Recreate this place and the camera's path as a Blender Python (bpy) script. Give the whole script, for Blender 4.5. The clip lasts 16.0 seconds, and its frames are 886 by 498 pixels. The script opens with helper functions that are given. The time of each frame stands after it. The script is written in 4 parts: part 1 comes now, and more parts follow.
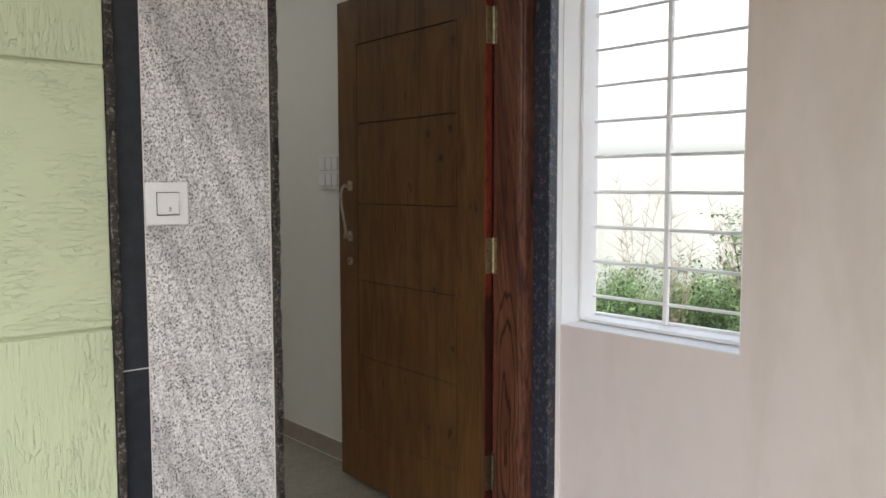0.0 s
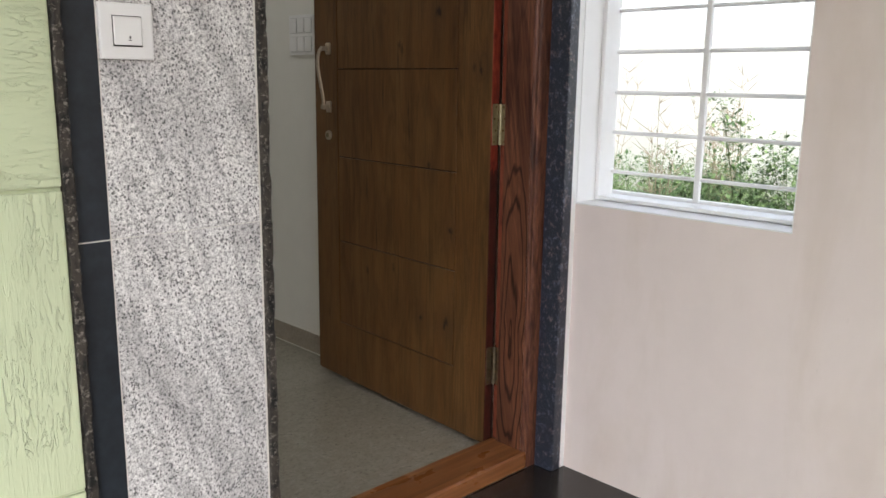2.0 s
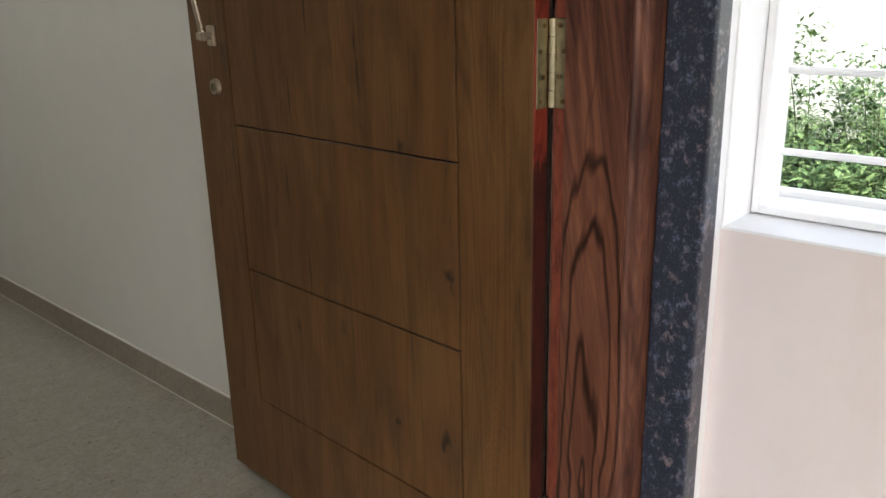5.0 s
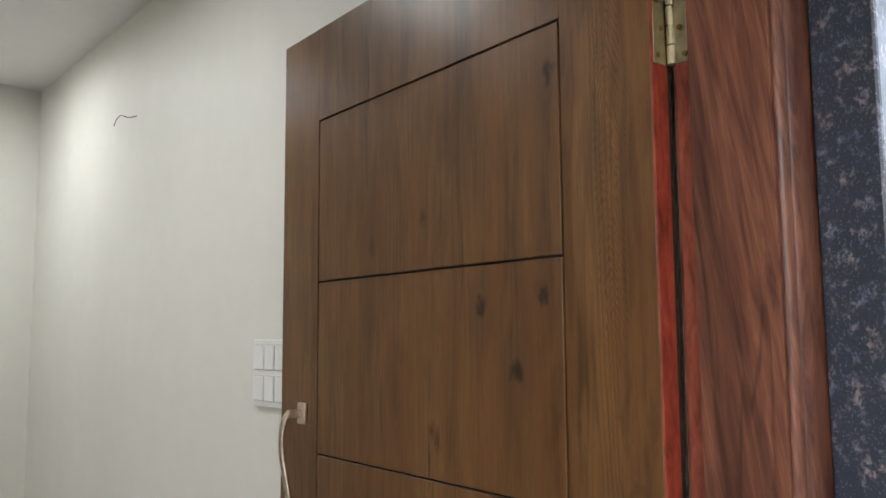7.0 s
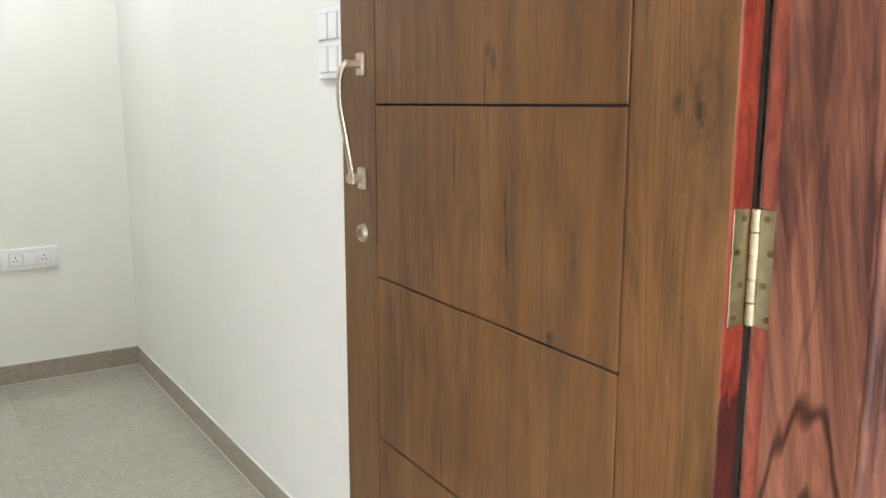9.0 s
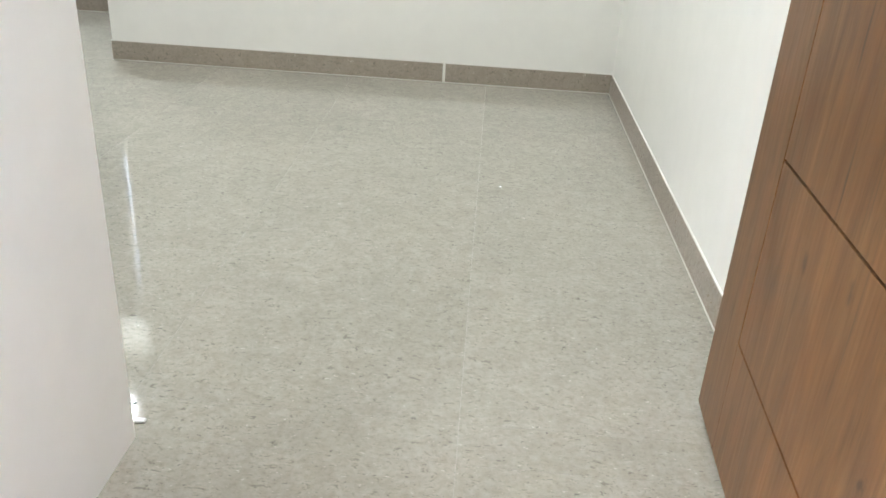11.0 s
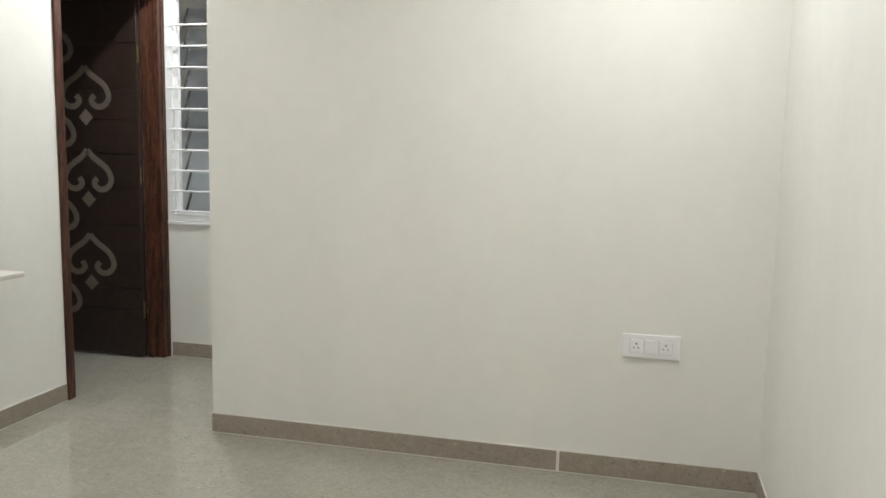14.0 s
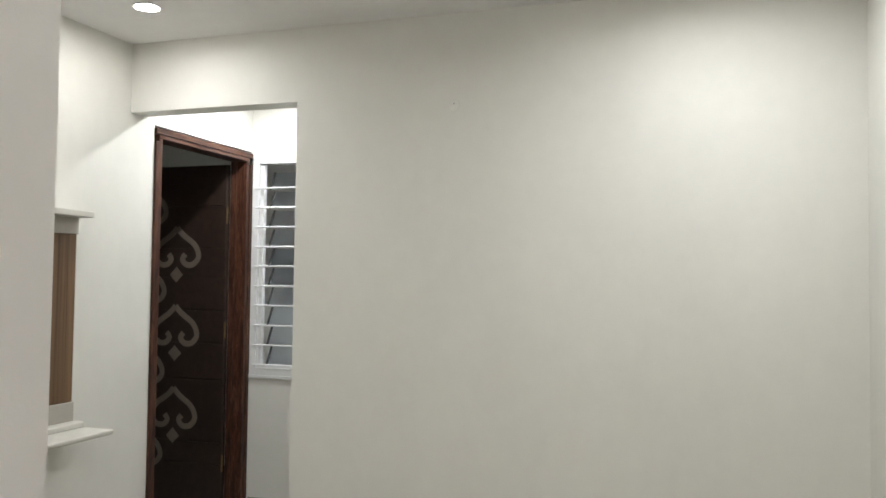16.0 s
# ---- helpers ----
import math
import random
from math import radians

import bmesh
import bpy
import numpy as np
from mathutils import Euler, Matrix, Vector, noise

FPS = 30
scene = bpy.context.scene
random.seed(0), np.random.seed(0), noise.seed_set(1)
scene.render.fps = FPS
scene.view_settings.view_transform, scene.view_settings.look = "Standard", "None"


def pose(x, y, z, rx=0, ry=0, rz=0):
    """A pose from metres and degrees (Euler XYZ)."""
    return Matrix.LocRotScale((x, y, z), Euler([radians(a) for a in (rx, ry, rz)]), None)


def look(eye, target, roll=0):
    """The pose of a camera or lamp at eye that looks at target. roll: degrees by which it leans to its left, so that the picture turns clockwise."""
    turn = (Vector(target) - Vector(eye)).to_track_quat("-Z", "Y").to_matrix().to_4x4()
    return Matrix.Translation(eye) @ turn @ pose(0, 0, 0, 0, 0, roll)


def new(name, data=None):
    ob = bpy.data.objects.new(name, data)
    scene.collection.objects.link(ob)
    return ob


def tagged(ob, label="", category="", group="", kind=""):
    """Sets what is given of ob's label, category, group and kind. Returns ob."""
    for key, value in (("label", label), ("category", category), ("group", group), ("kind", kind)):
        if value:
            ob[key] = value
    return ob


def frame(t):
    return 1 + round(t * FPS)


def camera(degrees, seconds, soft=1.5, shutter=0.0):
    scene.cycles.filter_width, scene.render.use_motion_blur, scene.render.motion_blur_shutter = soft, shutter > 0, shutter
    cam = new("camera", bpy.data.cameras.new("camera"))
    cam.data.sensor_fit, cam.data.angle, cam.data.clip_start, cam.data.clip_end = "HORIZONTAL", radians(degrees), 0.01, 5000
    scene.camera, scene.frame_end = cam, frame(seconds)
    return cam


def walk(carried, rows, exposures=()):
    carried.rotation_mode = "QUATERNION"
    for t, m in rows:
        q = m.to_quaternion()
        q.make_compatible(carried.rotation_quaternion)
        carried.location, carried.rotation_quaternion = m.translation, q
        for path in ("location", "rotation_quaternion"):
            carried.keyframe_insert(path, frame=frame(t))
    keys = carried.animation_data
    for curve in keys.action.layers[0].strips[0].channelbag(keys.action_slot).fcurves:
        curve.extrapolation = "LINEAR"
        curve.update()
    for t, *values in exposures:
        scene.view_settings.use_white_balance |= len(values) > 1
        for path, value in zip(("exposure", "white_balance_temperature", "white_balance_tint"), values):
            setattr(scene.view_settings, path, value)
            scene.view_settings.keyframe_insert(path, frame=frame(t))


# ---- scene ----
cam = camera(57.0, 16.0, soft=1.6)
PATH = [
    (0, (-1.969, -2.014, 1.3), (-0.665, -0.506, 1.142), -0.1),
    (0.5, (-1.962, -2.012, 1.263), (-0.658, -0.518, 1.007), 0.2),
    (1, (-1.97, -1.961, 1.233), (-0.663, -0.483, 0.905), 0.1),
    (1.5, (-1.984, -1.861, 1.209), (-0.653, -0.413, 0.848), 0.7),
    (2, (-1.87, -1.672, 1.181), (-0.5, -0.272, 0.778), 0.8),
    (2.5, (-1.757, -1.475, 1.203), (-0.328, -0.142, 0.78), 0.3),
    (3, (-1.599, -1.148, 1.208), (-0.064, 0.044, 0.735), -0.1),
    (3.2, (-1.552, -1.072, 1.239), (-0.017, 0.1, 0.717), -0.3),
    (5.3, (-0.899, -0.633, 1.143), (0.464, 0.709, 0.558), -1.4),
    (5.5, (-0.865, -0.601, 1.155), (0.466, 0.791, 0.617), -1.6),
    (6, (-0.828, -0.555, 1.223), (0.451, 0.942, 0.87), -1.5),
    (6.5, (-0.834, -0.545, 1.332), (0.464, 0.974, 1.237), -1.2),
    (7, (-0.848, -0.556, 1.448), (0.447, 0.954, 1.656), -0.4),
    (7.5, (-0.86, -0.565, 1.483), (0.431, 0.93, 1.797), -0.3),
    (8, (-0.853, -0.56, 1.414), (0.439, 0.957, 1.587), -0.5),
    (8.5, (-0.798, -0.527, 1.305), (0.427, 1.051, 1.194), -1.1),
    (9, (-0.727, -0.515, 1.221), (0.361, 1.126, 0.871), 0.1),
    (9.5, (-0.623, -0.519, 1.134), (0.236, 1.199, 0.581), 1.5),
    (10, (-0.563, -0.467, 0.993), (0.068, 1.245, 0.173), 3.8),
    (10.2, (-0.535, -0.43, 0.968), (-0.065, 1.303, 0.087), 4.5),
    (12.3, (-0.388, -0.311, 0.952), (-0.794, 1.476, 0.152), 0.4),
    (12.5, (-0.39, -0.24, 0.961), (-0.727, 1.561, 0.157), 0.5),
    (13, (-0.391, 0.042, 1.089), (-0.605, 1.912, 0.414), 1.6),
    (13.5, (-0.357, 0.118, 1.264), (-0.68, 2.034, 0.794), 1.5),
    (14, (-0.356, 0.158, 1.336), (-0.827, 2.084, 1.075), 1.2),
    (14.5, (-0.379, 0.167, 1.392), (-0.902, 2.093, 1.259), 1.0),
    (15, (-0.365, 0.125, 1.405), (-0.973, 2.03, 1.366), 0.6),
    (15.5, (-0.354, 0.094, 1.42), (-1.032, 1.976, 1.449), 0.5),
    (16, (-0.39, 0.107, 1.418), (-1.028, 2.001, 1.496), 0.7),
]
walk(cam, [(t, look(eye, target, roll)) for t, eye, target, roll in PATH],
     exposures=[(0.0, 1.88, 6500, 10), (1.5, 2.04, 6500, 10), (2.5, 2.02, 6500, 10), (3.0, 1.9, 6500, 10), (5.5, 3.0, 6500, 10), (6.0, 3.55, 6350, 10), (6.5, 3.55, 6200, 10), (7.0, 3.3, 6200, 10), (7.5, 3.2, 6250, 10), (8.0, 3.4, 6450, 10),
                (8.5, 3.45, 6900, 10), (9.0, 4.18, 6050, 9), (9.5, 4.5, 5750, 8), (10.0, 4.6, 5700, 7), (12.3, 4.36, 6200, 10), (12.5, 4.34, 6200, 10), (13.0, 4.28, 6250, 10), (13.5, 4.1, 6250, 10), (15.0, 3.64, 6250, 11), (16.0, 3.58, 6250, 11)])

# ---- light ----
SUN_UP, SUN_TURN = radians(50), radians(215)
world = bpy.data.worlds.new("sky")
scene.world = world
world.use_nodes = True
sky = world.node_tree.nodes.new("ShaderNodeTexSky")
sky.sky_type, sky.sun_disc = "NISHITA", False
sky.sun_elevation, sky.sun_rotation = SUN_UP, SUN_TURN
sky.air_density, sky.dust_density = 1.0, 4.0
haze = world.node_tree.nodes.new("ShaderNodeHueSaturation")
haze.inputs["Saturation"].default_value = 0.45
world.node_tree.links.new(sky.outputs[0], haze.inputs["Color"])
world.node_tree.links.new(haze.outputs[0], world.node_tree.nodes["Background"].inputs[0])
world.node_tree.nodes["Background"].inputs[1].default_value = 0.15
sun_data = bpy.data.lights.new("sun", "SUN")
sun_data.energy, sun_data.angle, sun_data.color = 1.5, radians(12), (1.0, 0.96, 0.9)
sun = new("sun", sun_data)
sun.matrix_world = look((0, 0, 20), Vector((0, 0, 20)) - Vector((math.sin(SUN_TURN) * math.cos(SUN_UP), math.cos(SUN_TURN) * math.cos(SUN_UP), math.sin(SUN_UP))))

CEIL = 2.567
# ceiling downlights: x, y, watts; the last is unseen, added as extra hall light
DOWNLIGHTS = [(-2.69, 2.95, 0.20), (-2.71, 4.02, 1.15), (-0.40, 2.74, 0.54), (-0.68, 1.44, 0.58), (-2.69, 1.40, 0.42)]
for lx, ly, watts in DOWNLIGHTS:
    d = bpy.data.lights.new("downlight_lamp", "AREA")
    d.shape, d.size, d.energy, d.color, d.spread = "DISK", 0.10, watts, (0.98, 1.0, 0.965), radians(170)
    new("downlight_lamp", d).matrix_world = pose(lx, ly, CEIL - 0.012)


# ---- materials ----
class Nodes:
    """A node material with a principled shader, built up by small calls."""

    def __init__(self, name, rough=0.5, metal=0.0, color=(0.8, 0.8, 0.8), coat=0.0, spec=0.5):
        self.m = bpy.data.materials.new(name)
        self.m.use_nodes = True
        self.t = self.m.node_tree
        self.b = self.t.nodes["Principled BSDF"]
        self.b.inputs["Roughness"].default_value = rough
        self.b.inputs["Metallic"].default_value = metal
        self.b.inputs["Base Color"].default_value = (*color, 1)
        self.b.inputs["Coat Weight"].default_value = coat
        self.b.inputs["Coat Roughness"].default_value = 0.12
        self.b.inputs["Specular IOR Level"].default_value = spec
        self.at = self.t.nodes.new("ShaderNodeTexCoord").outputs["Object"]

    def join(self, a, b):
        self.t.links.new(a, b)

    def coords(self, scale=(1, 1, 1), turn=(0, 0, 0), spread=0.0, lean=None):
        """Object coordinates, leant before they are scaled and turned after it; spread: a shift from object to object."""
        n = self.t.nodes.new("ShaderNodeMapping")
        n.inputs["Scale"].default_value = scale
        n.inputs["Rotation"].default_value = [radians(a) for a in turn]
        start = self.at
        if lean:
            first = self.t.nodes.new("ShaderNodeMapping")
            first.inputs["Rotation"].default_value = [radians(a) for a in lean]
            self.join(self.at, first.inputs["Vector"])
            start = first.outputs[0]
        self.join(start, n.inputs["Vector"])
        if spread:
            info = self.t.nodes.new("ShaderNodeObjectInfo")
            mul = self.math("MULTIPLY", info.outputs["Random"], spread)
            comb = self.t.nodes.new("ShaderNodeCombineXYZ")
            for i in range(3):
                self.join(mul, comb.inputs[i])
            self.join(comb.outputs[0], n.inputs["Location"])
        return n.outputs[0]

    def noise(self, vec, scale, detail=4.0, rough=0.55, distort=0.0):
        n = self.t.nodes.new("ShaderNodeTexNoise")
        n.inputs["Scale"].default_value, n.inputs["Detail"].default_value = scale, detail
        n.inputs["Roughness"].default_value, n.inputs["Distortion"].default_value = rough, distort
        self.join(vec, n.inputs["Vector"])
        return n.outputs["Fac"]

    def voronoi(self, vec, scale, feature="F1", out="Distance", rand=1.0):
        n = self.t.nodes.new("ShaderNodeTexVoronoi")
        n.feature = feature
        n.inputs["Scale"].default_value = scale
        n.inputs["Randomness"].default_value = rand
        self.join(vec, n.inputs["Vector"])
        return n.outputs[out]

    def ramp(self, fac, stops):
        n = self.t.nodes.new("ShaderNodeValToRGB")
        e = n.color_ramp.elements
        while len(e) < len(stops):
            e.new(0.5)
        for k, (p, c) in zip(e, stops):
            k.position = p
            k.color = (c, c, c, 1) if isinstance(c, (int, float)) else (*c, 1)
        self.join(fac, n.inputs[0])
        return n.outputs[0]

    def mix(self, fac, a, b, blend="MIX"):
        n = self.t.nodes.new("ShaderNodeMix")
        n.data_type, n.blend_type = "RGBA", blend
        for sock, v in ((n.inputs[0], fac), (n.inputs[6], a), (n.inputs[7], b)):
            if isinstance(v, (int, float)):
                sock.default_value = v
            elif isinstance(v, tuple):
                sock.default_value = (*v, 1)
            else:
                self.join(v, sock)
        return n.outputs[2]

    def math(self, op, a, b=0.0):
        n = self.t.nodes.new("ShaderNodeMath")
        n.operation = op
        for sock, v in zip(n.inputs, (a, b)):
            if isinstance(v, (int, float)):
                sock.default_value = v
            else:
                self.join(v, sock)
        return n.outputs[0]

    def color(self, c):
        self.join(c, self.b.inputs["Base Color"])
        return self

    def rough(self, c):
        self.join(c, self.b.inputs["Roughness"])
        return self

    def bump(self, height, strength=0.3, distance=0.002):
        n = self.t.nodes.new("ShaderNodeBump")
        n.inputs["Strength"].default_value, n.inputs["Distance"].default_value = strength, distance
        self.join(height, n.inputs["Height"])
        self.join(n.outputs[0], self.b.inputs["Normal"])
        return self


def plain(name, color, rough=0.5, metal=0.0, vary=0.12, scale=30.0, bump=0.0, coat=0.0):
    """A nearly plain surface with slight mottling and fine relief."""
    n = Nodes(name, rough, metal, color, coat)
    v = n.coords()
    f = n.mix(0.5, n.noise(v, scale, 3), n.noise(v, scale * 0.12, 4))
    dark = tuple(c * (1 - vary) for c in color)
    lite = tuple(min(1.0, c * (1 + vary * 0.5)) for c in color)
    n.color(n.ramp(f, [(0.3, dark), (0.7, lite)]))
    n.rough(n.ramp(f, [(0.25, min(1.0, rough * 1.15)), (0.75, rough * 0.88)]))
    if bump:
        n.bump(n.noise(v, scale * 6, 4), bump, 0.001)
    return n.m


def plaster(name, color, stain=0.08, rough=0.55, streak=0.0):
    """Painted, rolled plaster: faint trowel waves, fine stipple, soft stains."""
    n = Nodes(name, rough, 0, color, spec=0.35)
    v = n.coords()
    big = n.noise(n.coords((1, 1, 0.35)), 1.7, 5, 0.6)
    mid = n.noise(v, 14, 4)
    c = n.ramp(big, [(0.3, tuple(k * (1 - stain) for k in color)), (0.65, color)])
    c = n.mix(0.10, c, n.ramp(mid, [(0.35, 0.75), (0.7, 1.0)]), "MULTIPLY")
    if streak:
        run = n.noise(n.coords((3, 3, 0.8)), 1.5, 5, 0.6, 0.3)
        c = n.mix(streak, c, n.ramp(run, [(0.38, (0.80, 0.76, 0.68)), (0.56, (1, 1, 1))]), "MULTIPLY")
        spot = n.ramp(n.noise(n.coords((22, 22, 6)), 2.0, 4), [(0.70, 0.0), (0.78, 1.0)])
        c = n.mix(n.math("MULTIPLY", spot, streak * 0.5), c, (0.40, 0.36, 0.32))
    n.color(c)
    h = n.mix(0.35, n.noise(v, 220, 2), n.noise(v, 9, 3))
    n.bump(h, 0.22, 0.0015)
    return n.m


def figure(n, scale, freq, vec_turn=(0, 0, 0), detail=2.0):
    """Flowing growth-ring lines: 0 on the dark lines, 1 between them."""
    f = n.noise(n.coords(scale, vec_turn), 1.0, detail, 0.45, 0.35)
    w = n.math("SINE", n.math("MULTIPLY", f, freq))
    return n.math("ADD", n.math("MULTIPLY", w, 0.5), 0.5)


# knots of the laminate: y, z in the leaf's own frame
KNOTS = [(0.183, 1.811), (0.327, 1.487), (0.255, 1.389), (0.202, 1.505), (0.052, 1.217), (0.294, 0.905), (0.181, 0.699), (0.203, 0.380), (0.332, 0.375)]
SMALL_KNOTS = [(0.476, 1.638), (0.632, 1.603), (0.455, 1.298), (0.440, 1.285), (0.485, 0.522), (0.640, 0.485), (0.085, 1.222)]
SMUDGES = [(0.099, 1.696), (0.030, 1.185), (0.096, 0.585), (0.190, 1.600)]
CRACKS = [(0.644, 1.917), (0.405, 1.080), (0.400, 1.020), (0.547, 1.135), (0.643, 0.795), (0.585, 0.634), (0.462, 1.250), (0.615, 0.98)]


def wood_laminate():
    """Brown oak-look laminate: fine upright grain, soft bands, ring figure, placed knots and cracks."""
    n = Nodes("door_laminate", 0.34, 0, (0.2, 0.1, 0.04), spec=0.24)
    grain = n.noise(n.coords((0, 64, 2.6)), 2.0, 6, 0.66, 0.5)
    fine = n.noise(n.coords((0, 330, 9.0)), 2.0, 3, 0.6, 0.2)
    pores = n.noise(n.coords((0, 190, 14.0)), 2.0, 2, 0.5)
    soft = n.noise(n.coords((0, 9, 2.1)), 1.5, 5, 0.6, 0.8)
    plank = n.noise(n.coords((0, 5.5, 0.12)), 2.0, 1, 0.4)

    def nearest(points, ry, rz, warp):
        scaled = n.coords((0, 1 / ry, 1 / rz))
        jig = n.t.nodes.new("ShaderNodeVectorMath")
        jig.operation = "ADD"
        n.join(scaled, jig.inputs[0])
        tex = n.t.nodes.new("ShaderNodeTexNoise")
        tex.inputs["Scale"].default_value = 0.8
        tex.inputs["Detail"].default_value = 5.0
        n.join(scaled, tex.inputs["Vector"])
        amp = n.t.nodes.new("ShaderNodeVectorMath")
        amp.operation = "SCALE"
        amp.inputs["Scale"].default_value = warp
        n.join(tex.outputs["Color"], amp.inputs[0])
        n.join(amp.outputs[0], jig.inputs[1])
        out = None
        for y, z in points:
            d = n.t.nodes.new("ShaderNodeVectorMath")
            d.operation = "DISTANCE"
            n.join(jig.outputs[0], d.inputs[0])
            d.inputs[1].default_value = (warp * 0.5, y / ry + warp * 0.5, z / rz + warp * 0.5)
            out = d.outputs["Value"] if out is None else n.math("MINIMUM", out, d.outputs["Value"])
        return out

    big = nearest(KNOTS, 0.019, 0.028, 2.4)
    small = nearest(SMALL_KNOTS, 0.007, 0.014, 2.6)
    smudge = nearest(SMUDGES, 0.013, 0.050, 3.0)
    crack = nearest(CRACKS, 0.0042, 0.060, 1.6)
    # growth rings bend round the knots
    f = n.noise(n.coords((0, 7.5, 0.42)), 1.0, 2.0, 0.45, 0.25)
    f = n.math("ADD", f, n.math("MULTIPLY", n.ramp(n.math("MULTIPLY", big, 0.16), [(0.0, 1.0), (0.35, 0.35), (1.0, 0.0)]), 0.07))
    rings = n.math("ADD", n.math("MULTIPLY", n.math("SINE", n.math("MULTIPLY", f, 170.0)), 0.5), 0.5)
    c = n.ramp(grain, [(0.26, (0.106, 0.052, 0.0185)), (0.50, (0.139, 0.071, 0.027)), (0.76, (0.170, 0.090, 0.0365))])
    c = n.mix(0.95, c, n.ramp(soft, [(0.32, (0.52, 0.46, 0.42)), (0.60, (1.08, 1.07, 1.05))]), "MULTIPLY")
    streaks = n.noise(n.coords((0, 46, 1.7)), 1.5, 5, 0.62, 1.3)
    c = n.mix(n.math("MULTIPLY", n.ramp(streaks, [(0.58, 0.0), (0.68, 1.0)]), 0.62), c, (0.055, 0.031, 0.014))
    warm = n.noise(n.coords((0, 14, 1.4)), 1.5, 3, 0.5, 0.5)
    c = n.mix(n.ramp(warm, [(0.42, 0.0), (0.62, 0.42)]), c, (0.165, 0.072, 0.024))
    c = n.mix(0.5, c, n.ramp(plank, [(0.36, (0.78, 0.74, 0.70)), (0.44, (1.0, 0.98, 0.95)), (0.56, (0.88, 0.85, 0.82)), (0.62, (1.1, 1.1, 1.1))]), "MULTIPLY")
    sep = n.t.nodes.new("ShaderNodeSeparateXYZ")
    n.join(n.at, sep.inputs[0])
    on_stile = n.ramp(sep.outputs[1], [(0.155, 0.32), (0.165, 0.05)])
    c = n.mix(on_stile, c, n.ramp(rings, [(0.0, 0.35), (0.5, 1.05)]), "MULTIPLY")
    # zig-zag growth figure along the hinge stile
    off = n.math("ABSOLUTE", n.math("ADD", sep.outputs[1], -0.078))
    wav = n.math("MULTIPLY", n.noise(n.coords((0, 30, 3.5)), 1.5, 3, 0.5, 0.5), 0.16)
    ph = n.math("ADD", n.math("ADD", sep.outputs[2], n.math("MULTIPLY", off, 3.4)), wav)
    zig = n.math("ADD", n.math("MULTIPLY", n.math("SINE", n.math("MULTIPLY", ph, 420.0)), 0.5), 0.5)
    here = n.math("MULTIPLY", n.ramp(off, [(0.018, 1.0), (0.042, 0.0)]), n.ramp(n.noise(n.coords((0, 3, 1.6)), 1.2, 2), [(0.36, 0.12), (0.56, 0.42)]))
    c = n.mix(here, c, n.ramp(zig, [(0.05, (0.52, 0.48, 0.44)), (0.55, (1.18, 1.18, 1.16))]), "MULTIPLY")
    c = n.mix(0.26, c, n.ramp(fine, [(0.32, 0.5), (0.58, 1.0)]), "MULTIPLY")
    c = n.mix(n.math("MULTIPLY", n.ramp(pores, [(0.63, 0.0), (0.74, 1.0)]), 0.45), c, (0.050, 0.024, 0.011))
    scaled_big = n.math("MULTIPLY", big, 0.25)
    c = n.mix(n.math("MULTIPLY", n.ramp(scaled_big, [(0.10, 1.0), (0.85, 0.0)]), 0.52), c, (0.070, 0.034, 0.016))
    c = n.mix(n.math("MULTIPLY", n.ramp(scaled_big, [(0.07, 1.0), (0.19, 0.0)]), 0.95), c, (0.022, 0.012, 0.007))
    c = n.mix(n.math("MULTIPLY", n.ramp(n.math("MULTIPLY", small, 0.3), [(0.1, 1.0), (0.5, 0.0)]), 0.75), c, (0.034, 0.017, 0.009))
    c = n.mix(n.math("MULTIPLY", n.ramp(n.math("MULTIPLY", smudge, 0.4), [(0.05, 1.0), (0.7, 0.0)]), 0.48), c, (0.060, 0.032, 0.017))
    c = n.mix(n.math("MULTIPLY", n.ramp(n.math("MULTIPLY", crack, 0.5), [(0.15, 1.0), (0.55, 0.0)]), 0.85), c, (0.028, 0.013, 0.007))
    n.color(c)
    n.rough(n.ramp(grain, [(0.3, 0.38), (0.7, 0.30)]))
    n.bump(n.mix(0.5, grain, fine), 0.10, 0.0006)
    return n.m


